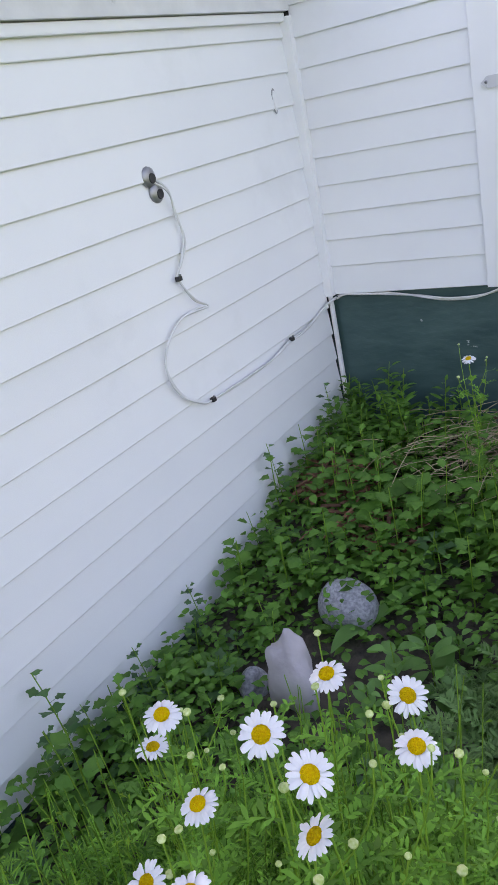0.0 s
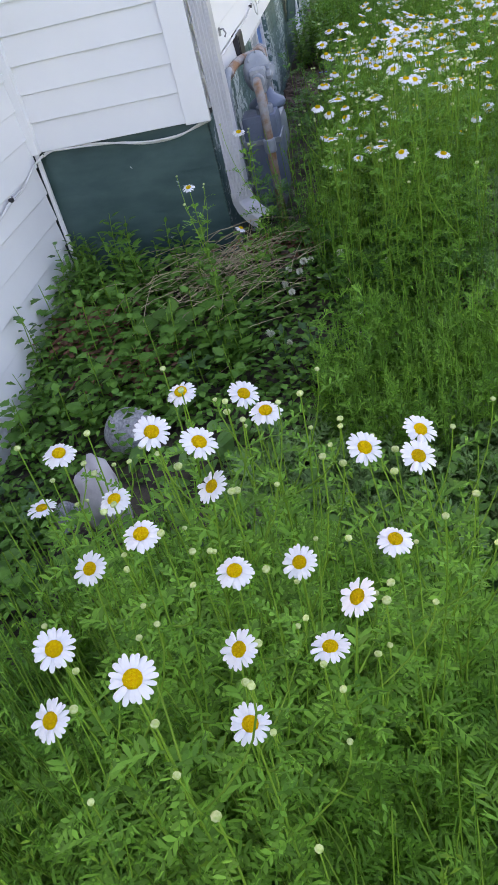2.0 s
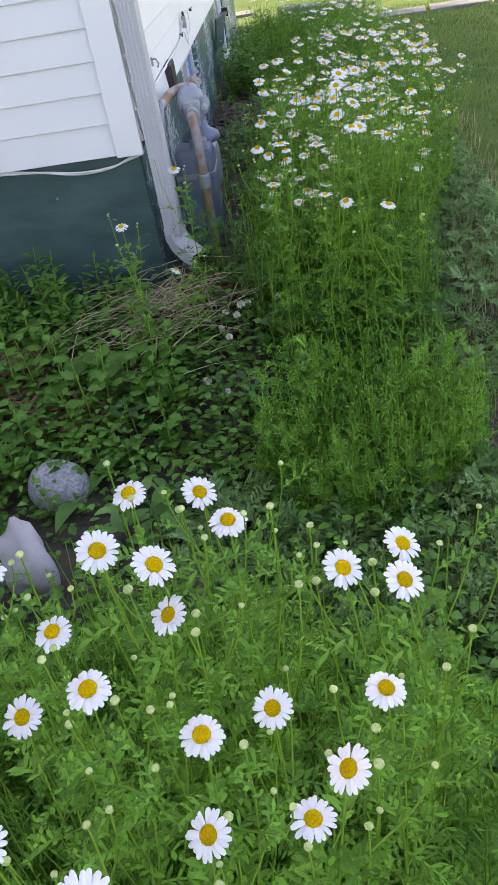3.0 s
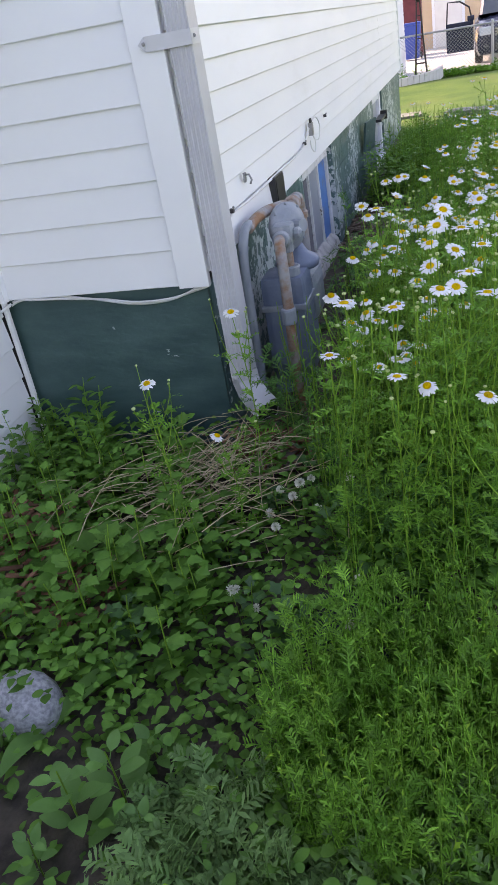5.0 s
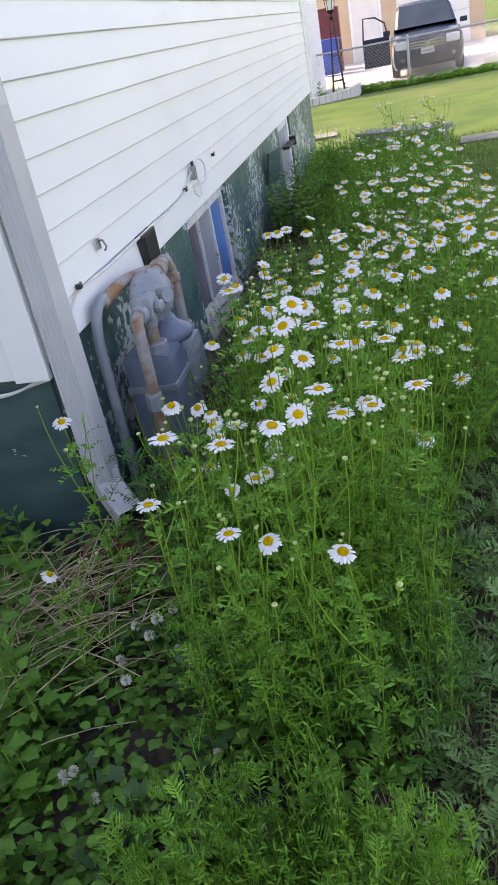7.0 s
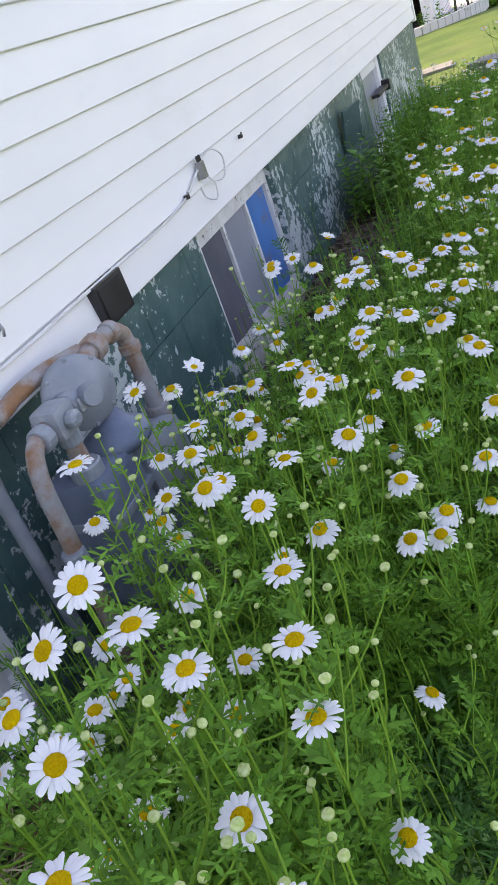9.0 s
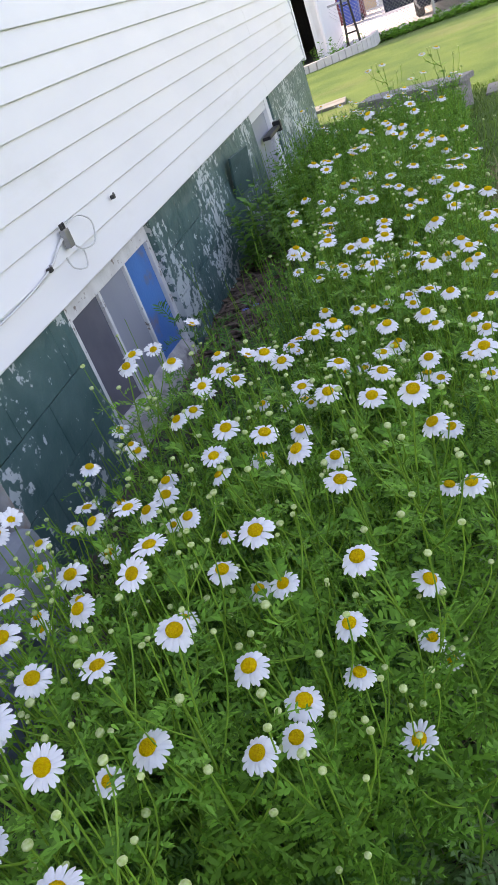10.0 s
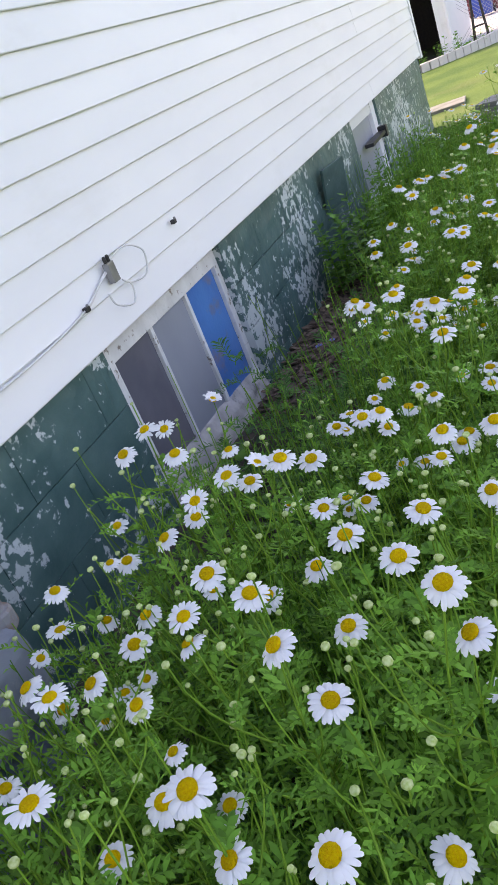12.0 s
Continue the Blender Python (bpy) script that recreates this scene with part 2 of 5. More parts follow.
def tube(points, r, sides=6, bm=None, r2=None, closed=True):
    """A round bar along points, tapering from r to r2."""
    bm = bm or bmesh.new()
    pts = [Vector(p) for p in points]
    rings = []
    up = Vector((0.13, 0.31, 0.94)).normalized()
    for i, p in enumerate(pts):
        d = (pts[min(i + 1, len(pts) - 1)] - pts[max(i - 1, 0)]).normalized()
        u = up - d * up.dot(d)
        if u.length < 1e-3:
            u = Vector((1, 0, 0)) - d * d.x
        u.normalize()
        up = u
        w = d.cross(u)
        rr = r if r2 is None else r + (r2 - r) * i / max(1, len(pts) - 1)
        rings.append([bm.verts.new(p + (u * math.cos(2 * math.pi * k / sides) + w * math.sin(2 * math.pi * k / sides)) * rr) for k in range(sides)])
    for a, b in zip(rings, rings[1:]):
        for k in range(sides):
            bm.faces.new((a[k], a[(k + 1) % sides], b[(k + 1) % sides], b[k]))
    if closed:
        bm.faces.new(rings[0][::-1])
        bm.faces.new(rings[-1])
    return bm

def smooth_path(pts, n=6):
    """Catmull-Rom through pts."""
    P = [Vector(p) for p in pts]
    out = []
    for i in range(len(P) - 1):
        a, b, c, d = P[max(i - 1, 0)], P[i], P[i + 1], P[min(i + 2, len(P) - 1)]
        for k in range(n):
            t = k / n
            out.append(0.5 * ((2 * b) + (c - a) * t + (2 * a - 5 * b + 4 * c - d) * t * t + (3 * b - a - 3 * c + d) * t ** 3))
    return out + [P[-1]]

def lathe(profile, axis="z", sides=20, at=(0, 0, 0), bm=None, turn=None):
    """profile: (radius, height) from bottom to top, closed at both ends."""
    bm = bm or bmesh.new()
    rings = []
    m = Matrix.Translation(at) @ (turn.to_matrix().to_4x4() if turn else Matrix.Identity(4))
    for r, h in profile:
        rings.append([bm.verts.new(m @ Vector((r * math.cos(2 * math.pi * k / sides), r * math.sin(2 * math.pi * k / sides), h))) for k in range(sides)])
    for a, b in zip(rings, rings[1:]):
        for k in range(sides):
            bm.faces.new((a[k], a[(k + 1) % sides], b[(k + 1) % sides], b[k]))
    bm.faces.new(rings[0][::-1])
    bm.faces.new(rings[-1])
    return bm

def sstep(a, b, v):
    t = min(1, max(0, (v - a) / (b - a)))
    return t * t * (3 - 2 * t)

def gz(x, y):
    """Height of the ground."""
    low = 0.20 * sstep(-0.2, -1.5, y) * (1 - 0.5 * sstep(0.6, 1.6, x))
    near = 1 - sstep(3, 12, math.hypot(x - 0.5, y))
    return -0.02 - low - 0.25 * sstep(13.5, 17.5, y) + 0.025 * near * noise.noise(Vector((x * 1.7, y * 1.7, 0.3))) + 0.012 * near * noise.noise(Vector((x * 7, y * 7, 1.3)))

# ---- ground ----
def grid_axis(core0, core1, step, ends):
    a = list(np.arange(core0, core1 + 1e-6, step))
    for k, e in enumerate(ends):
        a = [core0 - e] + a + [core1 + e]
    return sorted(a)

gx = grid_axis(-1.2, 4.0, 0.08, (0.5, 1.5, 4, 10, 30, 100, 400, 1500))
gy = sorted(grid_axis(-4.5, 9.0, 0.08, (0.5, 1.5, 4, 10, 30, 100, 400, 1500)) + [13.6 + 0.5 * k for k in range(9)])
gv = [(x, y, gz(x, y)) for y in gy for x in gx]
nx = len(gx)
gf = [(j * nx + i, j * nx + i + 1, (j + 1) * nx + i + 1, (j + 1) * nx + i) for j in range(len(gy) - 1) for i in range(nx - 1)]
gm = bpy.data.meshes.new("ground")
gm.from_pydata(gv, [], gf)
gm.materials.append(M_LAWN)
gm.materials.append(M_SOIL)
for p in gm.polygons:
    c = p.center
    edge = 1.35 + 0.25 * noise.noise(Vector((c.x * 2, c.y * 2, 5.0)))
    p.material_index = 1 if (-7 < c.x < edge and -4.0 < c.y < 7.2) and not (c.x < -0.9) else 0
    p.use_smooth = True
ground = tagged(new("ground", gm), "uneven garden soil giving way to mown green lawn", "ground", kind="structure")
# ---- house: walls ----
W1, C2 = -0.85, 0.1035
def board_mesh(length, h, material, butt=0.013):
    """One lapped siding board: length along y, its face towards +x, its foot at z 0."""
    bm = bmesh.new()
    prof = [(-0.004, 0.0), (butt - 0.002, 0.0), (butt, 0.003), (butt - 0.001, 0.012), (0.0015, h + 0.006), (-0.004, h + 0.006)]
    a = [bm.verts.new((x, 0, z)) for x, z in prof]
    b = [bm.verts.new((x, length, z)) for x, z in prof]
    for k in range(6):
        bm.faces.new((a[k], a[(k + 1) % 6], b[(k + 1) % 6], b[k]))
    bm.faces.new(a[::-1])
    bm.faces.new(b)
    bmesh.ops.recalc_face_normals(bm, faces=bm.faces[:])
    me = bpy.data.meshes.new("siding_board")
    bm.to_mesh(me)
    bm.free()
    me.materials.append(material)
    return me

def wall_core(name, b, label):
    w = mesh_ob(name, box(*b), M_DARK)
    return tagged(w, label, "wall", kind="structure")

wall_1 = wall_core("wall_extension", (W1 - 0.15, -6.0, -0.30, W1 - 0.005, 0.0, 1.86), "weathered white lapped vinyl siding wall of a low extension")
wall_2 = wall_core("wall_long", (-0.15, 0.006, 0.66, -0.005, 8.10, 3.05), "long white lapped vinyl siding wall over a green foundation")
wall_jog = wall_core("wall_return", (W1 - 0.15, 0.005, 0.62, -0.005, 0.15, 3.05), "short shaded white siding wall beside the downspout")
# unseen outer walls, added to close the house box that blocks the sun
wall_back = wall_core("wall_far_end", (-6.0, 7.95, 0.66, -0.15, 8.10, 3.05), "unseen white end wall of the house box that shades the garden")
wall_west = wall_core("wall_west", (-6.15, -6.0, -0.3, -6.0, 8.10, 3.05), "unseen plain rear wall of the shading house box")
wall_south = wall_core("wall_south", (-6.0, -6.15, -0.3, W1, -6.0, 1.86), "unseen plain end wall closing the extension")
for w in (wall_back, wall_west, wall_south):
    w.data.materials[0] = M_SIDING

roof_1 = tagged(mesh_ob("roof_extension", box(0, -6.3, 0, 5.6, 0.0, 0.06), M_ROOF), "low grey shingled roof of the extension", "roof", kind="structure")
roof_1.matrix_world = pose(-6.3, 0, 2.65, 0, 7.5, 0)
# unseen gable roof and eave, sized so that their shadow covers the bed
bm = bmesh.new()
ridge, eave = 4.9, 3.0
vs = [bm.verts.new(v) for y in (-0.3, 8.4) for v in ((0.38, y, eave), (-3.0, y, ridge), (-6.4, y, eave), (-6.4, y, eave - 0.12), (-3.0, y, ridge - 0.14), (0.38, y, eave - 0.12))]
for k in range(6):
    bm.faces.new((vs[k], vs[(k + 1) % 6], vs[6 + (k + 1) % 6], vs[6 + k]))
bm.faces.new(vs[:6])
bm.faces.new(vs[6:])
tagged(mesh_ob("roof_house", bm, M_ROOF), "unseen grey shingled gable roof added to cast the house shadow", "roof", kind="structure")
tagged(mesh_ob("soffit", box(-0.005, -0.3, 2.84, 0.34, 8.3, 2.88), M_TRIM), "unseen white soffit under the added eave", "soffit", kind="structure")

# wall 1: top moulding, fascia with a dirty joint, skirting at the ground
tagged(mesh_ob("trim_moulding", box(W1 - 0.004, -6.0, 1.742, W1 + 0.028, -0.03, 1.775, 0.006), M_TRIM), "white moulding along the top of the siding", "trim", kind="structure")
tagged(mesh_ob("trim_fascia", box(W1 - 0.004, -6.0, 1.778, W1 + 0.045, -0.012, 1.85, 0.004), M_FASCIA), "grubby white fascia board with dark cracks", "trim", kind="structure")
tagged(mesh_ob("trim_cap", box(W1 - 0.004, -6.0, 1.853, W1 + 0.075, -0.004, 1.90, 0.004), M_FASCIA), "stained fascia cap with flaking edge", "trim", kind="structure")
tagged(mesh_ob("trim_skirting", box(W1 - 0.01, -6.0, -0.33, W1 + 0.004, -0.01, -0.20), M_MORTAR), "dark foundation strip below the siding", "trim", kind="structure")
# corner trims
tagged(mesh_ob("trim_inner_corner", box(W1 + 0.001, -0.040, 0.615, W1 + 0.046, 0.001, 1.76, 0.004), M_TRIM), "white inside corner post", "trim", kind="structure")
tagged(mesh_ob("trim_inner_foot", box(W1 + 0.012, -0.022, -0.05, W1 + 0.03, -0.004, 0.612, 0.003), M_TRIM), "thin white edge strip against the green foundation", "trim", kind="structure")
tagged(mesh_ob("trim_outer_corner", box(-0.108, -0.024, 0.612, 0.004, 0.004, 3.0, 0.004), M_TRIM), "wide white outside corner board", "trim", kind="structure")
tagged(mesh_ob("trim_far_corner", box(-0.02, 8.06, 0.63, 0.022, 8.13, 2.95, 0.004), M_TRIM), "white corner post at the far end of the wall", "trim", kind="structure")

# foundations
found_2 = tagged(mesh_ob("wall_foundation_long", box(-0.40, 0.03, -0.35, -0.085, 8.08, 0.67), M_MORTAR), "green painted concrete block foundation with flaking white patches", "wall", kind="structure")
found_j = tagged(mesh_ob("wall_foundation_return", box(W1 - 0.1, 0.02, -0.40, -0.022, 0.30, 0.625), M_GREEN_CLEAN), "smooth dark green painted foundation with small chips", "wall", kind="structure")

# window 1: three panes of different tone in a peeling frame
wy0, wy1, wz0, wz1 = 1.79, 2.78, 0.0, 0.66
win1 = thing("window_1", "basement window with three odd panes in a peeling frame", "window", at=(-0.065, wy0, wz0), kind="structure")
def wpart(win, name, b, m, lab="", bev=0.003):
    o = win.location
    return part(name, box(b[0] - o.x, b[1] - o.y, b[2] - o.z, b[3] - o.x, b[4] - o.y, b[5] - o.z, bev), m, win, lab)
wpart(win1, "window_frame", (-0.085, 1.79, 0.10, -0.045, 1.855, 0.66), M_PEEL, "peeling white jamb")
wpart(win1, "window_frame", (-0.085, 2.745, 0.02, -0.050, 2.785, 0.66), M_PEEL, "peeling white jamb")
wpart(win1, "window_frame", (-0.085, 1.856, 0.572, -0.048, 2.744, 0.66), M_PEEL, "crumbling head board")
wpart(win1, "mullion", (-0.078, 2.135, 0.11, -0.056, 2.155, 0.571), M_PEEL)
wpart(win1, "mullion", (-0.078, 2.443, 0.09, -0.056, 2.463, 0.571), M_PEEL)
wpart(win1, "pane", (-0.084, 1.856, 0.10, -0.070, 2.134, 0.571), M_PANE_A, "dusty dark pane", 0.001)
wpart(win1, "pane", (-0.084, 2.156, 0.09, -0.070, 2.442, 0.571), M_PANE_B, "pale grey pane", 0.001)
wpart(win1, "pane", (-0.084, 2.464, 0.06, -0.069, 2.744, 0.571), M_BLUE, "blue pane with dull violet-grey patches", 0.001)
# sloping lumpy mortar sill
bm = bmesh.new()
rows = []
for i in range(26):
    y = 1.80 + 0.97 * i / 25
    top = 0.125 - 0.055 * i / 25
    rows.append([bm.verts.new((xx, y, zz + 0.012 * noise.noise(Vector((y * 9, zz * 9, xx * 20))))) for xx, zz in
                 ((-0.085, -0.2), (-0.01, -0.2), (-0.012, top - 0.11), (-0.028, top - 0.04), (-0.060, top), (-0.085, top + 0.004))])
for a, b in zip(rows, rows[1:]):
    for k in range(6):
        bm.faces.new((a[k], a[(k + 1) % 6], b[(k + 1) % 6], b[k]))
bm.faces.new(rows[0])
bm.faces.new(rows[-1][::-1])
sill = part("window_sill", bm, M_SILL, win1, "rough mortar sill")
sill.location = (0.065, -wy0, -wz0)

# window 2: white frame, grey pane, black latch arm
win2 = thing("window_2", "small white basement window with a black latch", "window", at=(-0.065, 5.20, 0.05), kind="structure")
wpart(win2, "window_frame", (-0.085, 5.20, 0.05, -0.040, 5.28, 0.66), M_TRIM, "white wooden jamb")
wpart(win2, "window_frame", (-0.085, 5.90, 0.05, -0.036, 6.01, 0.66), M_TRIM, "white wooden jamb")
wpart(win2, "window_frame", (-0.085, 5.281, 0.57, -0.042, 5.899, 0.66), M_TRIM, "white wooden head")
wpart(win2, "window_sill", (-0.085, 5.20, -0.03, -0.010, 6.01, 0.049), M_TRIM, "white sill")
wpart(win2, "pane", (-0.084, 5.281, 0.05, -0.068, 5.899, 0.569), M_PANE_B, "grey pane", 0.001)
wpart(win2, "latch", (-0.045, 5.50, 0.395, 0.02, 5.98, 0.42), M_BLACK, "black latch arm")
wpart(win2, "latch", (-0.035, 5.93, 0.37, 0.03, 5.985, 0.45), M_BLACK, "black latch catch")

# green concrete blocks, four slightly different faces
def block_mesh(k, L, H):
    rnd = random.Random(40 + k)
    bm = bmesh.new()
    ny, nz = 5, 4
    vv = []
    for j in range(nz + 1):
        for i in range(ny + 1):
            e = i in (0, ny) or j in (0, nz)
            u, v = i / ny, j / nz
            uu = 0.002 + u * (L - 0.004) if 0 < i < ny else (0.0015 if i == 0 else L - 0.0015)
            vv.append(bm.verts.new((-0.002 if e else rnd.uniform(-0.0025, 0.0025), uu, 0.0015 + v * (H - 0.003))))
    for j in range(nz):
        for i in range(ny):
            a = j * (ny + 1) + i
            bm.faces.new((vv[a], vv[a + 1], vv[a + ny + 2], vv[a + ny + 1]))
    rim = [vv[i] for i in range(ny + 1)] + [vv[j * (ny + 1) + ny] for j in range(1, nz + 1)] + [vv[nz * (ny + 1) + i] for i in range(ny - 1, -1, -1)] + [vv[j * (ny + 1)] for j in range(nz - 1, 0, -1)]
    back = [bm.verts.new((-0.07, v.co.y, v.co.z)) for v in rim]
    for q in range(len(rim)):
        bm.faces.new((rim[q], rim[(q + 1) % len(rim)], back[(q + 1) % len(rim)], back[q]))
    bmesh.ops.recalc_face_normals(bm, faces=bm.faces[:])
    me = bpy.data.meshes.new("block")
    bm.to_mesh(me)
    bm.free()
    me.materials.append(M_GREEN)
    return me

def blocks_row(y0, y1, z, h, shift):
    y = y0
    first = True
    while y < y1 - 0.02:
        L = min((0.2 if first and shift else 0.405), y1 - y)
        first = False
        b = new("block", block_mesh(len(bpy.data.objects) % 4, L, h))
        b.parent = found_2
        b.location = (-0.016, y, z)
        y += L
for r in range(5):
    z0 = 0.655 - 0.205 * (r + 1)
    for a, b in ((0.035, 1.79), (2.785, 5.20), (6.01, 8.06)):
        blocks_row(a, b, z0, 0.205, r % 2)
# a loose flap of parging
flap = tagged(mesh_ob("loose_panel", box(-0.004, 0, 0, 0.012, 0.30, 0.24, 0.003), M_GREEN_CLEAN), "loose green painted panel leaning off the foundation", "panel")
flap.matrix_world = pose(0.0, 4.18, 0.33, 0, 8, -9)

# siding boards
def courses(wall, mesh_for, z_start, z_end, first_h, step, place):
    z, h = z_start, first_h
    while z < z_end - 0.01:
        for me, m in mesh_for(z, h):
            b = new("siding_board", me)
            b.parent = wall
            b.matrix_basis = place(z) @ m
        z, h = z + h, step
cache = {}
def bmesh_cached(L, h, material):
    key = (round(L, 3), round(h, 4), material.name)
    if key not in cache:
        cache[key] = board_mesh(L, h, material)
    return cache[key]
rs = random.Random(5)
def boards_2(z, h):
    if 0.75 < z < 0.9 or rs.random() < 0.5:
        return [(bmesh_cached(8.05, h, M_SIDING), Matrix.Identity(4))]
    s = rs.choice((3.30, 3.62, 5.9))
    return [(bmesh_cached(s, h, M_SIDING), Matrix.Identity(4)), (bmesh_cached(8.05 - s - 0.003, h, M_SIDING), Matrix.Translation((0, s + 0.003, 0)))]
courses(wall_2, boards_2, 0.657, 2.8, 0.121, C2, lambda z: Matrix.Translation((0.0, 0.008, z)))
courses(wall_jog, lambda z, h: [(bmesh_cached(0.71, h, M_SIDING_OLD), Matrix.Identity(4))], 0.618, 2.8, 0.127, 0.1165,
        lambda z: Matrix.Translation((W1 + 0.035, 0.0, z)) @ pose(0, 0, 0, 0, 0, -90))
courses(wall_1, lambda z, h: [(bmesh_cached(5.96, h, M_SIDING_OLD), Matrix.Identity(4))], -0.189, 1.74, 0.125, 0.125,
        lambda z: Matrix.Translation((W1, -5.99, z)))

# ---- downspout at the corner ----
ds = thing("downspout", "grey ribbed metal downspout strapped to the house corner", "downspout", at=(0.055, 0.02, 0))
def ribbed(x0, y0, x1, y1, z0, z1):
    bm = bmesh.new()
    prof = []
    n = 5
    for i in range(n):
        for f, d in ((0.0, 0.0), (0.3, 0.0), (0.45, 0.003), (0.85, 0.003)):
            prof.append((x0 + (x1 - x0) * (i + f) / n, y0 + d))
    prof += [(x1 - 0.003, y0), (x1, y0 + 0.003), (x1, y1 - 0.003), (x1 - 0.003, y1), (x0 + 0.003, y1), (x0, y1 - 0.003)]
    a = [bm.verts.new((x, y, z0)) for x, y in prof]
    b = [bm.verts.new((x, y, z1)) for x, y in prof]
    for k in range(len(prof)):
        bm.faces.new((a[k], a[(k + 1) % len(prof)], b[(k + 1) % len(prof)], b[k]))
    bm.faces.new(a[::-1])
    bm.faces.new(b)
    return bm
part("pipe", ribbed(-0.033, -0.045, 0.040, 0.045, 0.255, 2.86), M_SPOUT, ds)
def elbow_box(path, w, h):
    bm = bmesh.new()
    rings = []
    for i, p in enumerate(path):
        p = Vector(p)
        d = (Vector(path[min(i + 1, len(path) - 1)]) - Vector(path[max(i - 1, 0)])).normalized()
        side = Vector((0.72, 0.69, 0)).normalized()
        up = d.cross(side).normalized()
        rings.append([bm.verts.new(p + side * sx * w + up * sy * h) for sx, sy in ((-1, -.8), (-.85, -1), (-.3, -1), (-.2, -.92), (.2, -.92), (.3, -1), (.85, -1), (1, -.8), (1, .8), (.85, 1), (-.85, 1), (-1, .8))])
    k = len(rings[0])
    for a, b in zip(rings, rings[1:]):
        for q in range(k):
            bm.faces.new((a[q], a[(q + 1) % k], b[(q + 1) % k], b[q]))
    bm.faces.new(rings[0][::-1])
    return bm
part("elbow", elbow_box([(0.003, 0.0, 0.275), (0.006, -0.004, 0.235), (0.022, -0.022, 0.205), (0.055, -0.055, 0.180), (0.105, -0.105, 0.155)], 0.042, 0.036), M_SPOUT, ds, "flared outlet elbow")
# near-black lining that stands for the shade inside the outlet
part("throat", elbow_box([(0.06, -0.06, 0.177), (0.1045, -0.1045, 0.1552)], 0.039, 0.033), M_DARK, ds, "inside of the outlet, coloured dark for its shade")
bm = box(-0.105, -0.052, 1.350, 0.044, -0.048, 1.392)
box(0.040, -0.050, 1.350, 0.044, 0.03, 1.392, bm=bm)
strap = part("strap", bm, M_BRACKET, ds, "painted metal strap")
bm = bmesh.new()
tip = [bm.verts.new((x, -0.0515 - d, z)) for d in (0, 0.003) for x, z in ((-0.105, 1.350), (-0.105, 1.392), (-0.128, 1.371))]
bm.faces.new(tip[:3]); bm.faces.new(tip[3:][::-1])
for k in range(3):
    bm.faces.new((tip[k], tip[(k + 1) % 3], tip[3 + (k + 1) % 3], tip[3 + k]))
part("strap_end", bm, M_BRACKET, strap)
for sx, sy in ((-0.108, -0.056), (0.046, -0.030)):
    part("screw", lathe([(0.006, 0), (0.006, 0.002), (0.003, 0.004)], at=(sx, sy, 1.372), sides=10, turn=Euler((radians(90), 0, 0))), M_CLIP, strap)

# ---- black vent stub in the siding ----
vent = thing("vent_stub", "black rectangular vent stub in the siding's foot", "vent", at=(0.0, 1.055, 0.71))
part("sleeve", box(-0.05, -0.085, -0.062, 0.035, 0.085, 0.064, 0.004), M_BLACK, vent)
part("flange", box(0.035, -0.074, -0.052, 0.039, 0.074, 0.054, 0.002), M_BLACK, vent)

# ---- cables and clips ----
def cable(name, label, pts, r, n=8, mat_=None, twin=0.0):
    c = thing(name, label, "cable", at=tuple(pts[0]))
    o = Vector(pts[0])
    P = [p - o for p in smooth_path(pts, n)]
    part("strand", tube(P, r, 6), mat_ or M_CABLE, c, smooth=True)
    if twin:
        Q = [p + Vector((0.003, twin * math.sin(i * 0.33 + 1), twin * math.cos(i * 0.21))) for i, p in enumerate(P)]
        part("strand", tube(Q, r, 6), mat_ or M_CABLE, c, smooth=True)
    return c
fx = W1 + 0.022
cable("wall_cable", "pale twin cable looping down the siding", [(W1, -1.068, 1.315), (fx + 0.015, -1.03, 1.27), (fx, -0.995, 1.20), (fx, -0.985, 1.11), (fx, -1.035, 1.03), (fx, -1.06, 0.985),
      (fx + 0.004, -1.01, 0.90), (fx + 0.01, -0.955, 0.865), (fx + 0.008, -1.01, 0.868), (fx + 0.006, -1.11, 0.86), (fx + 0.005, -1.21, 0.80), (fx, -1.235, 0.72), (fx, -1.19, 0.62), (fx, -1.10, 0.55), (fx, -1.036, 0.532),
      (fx, -0.85, 0.52), (fx, -0.62, 0.52), (fx, -0.44, 0.545), (fx, -0.26, 0.55), (fx + 0.004, -0.10, 0.585), (W1 + 0.05, -0.02, 0.60)], 0.0038, 6, twin=0.007)
yj = -0.004
cable("slack_cable", "two white cables sagging under the wall's foot", [(W1 + 0.05, -0.012, 0.598), (W1 + 0.10, yj, 0.614), (-0.62, yj, 0.618), (-0.45, yj, 0.594), (-0.30, yj, 0.566), (-0.16, yj, 0.570), (-0.05, yj, 0.605), (0.0, 0.0, 0.622)], 0.0045, 7, twin=0.009)
f2 = 0.02
cable("wall_cable", "thin white cable clipped along the siding's foot", [(f2, 0.16, 0.72), (f2, 0.305, 0.775), (f2, 0.60, 0.772), (f2, 1.1, 0.775), (f2, 1.5, 0.772), (f2, 1.755, 0.79), (f2, 1.86, 0.825), (f2, 1.93, 0.85)], 0.0035, 6, twin=0.004)
cable("cable_loop", "loose white cable loop from a small connector", [(f2 + 0.012, 1.955, 0.875), (f2 + 0.02, 2.06, 0.885), (f2 + 0.02, 2.15, 0.835), (f2 + 0.015, 2.12, 0.765), (f2 + 0.012, 2.02, 0.775), (f2 + 0.012, 1.98, 0.80), (f2 + 0.012, 2.02, 0.765), (f2 + 0.012, 1.99, 0.715), (f2 + 0.012, 1.90, 0.745), (f2 + 0.012, 1.88, 0.79)], 0.0032, 6)
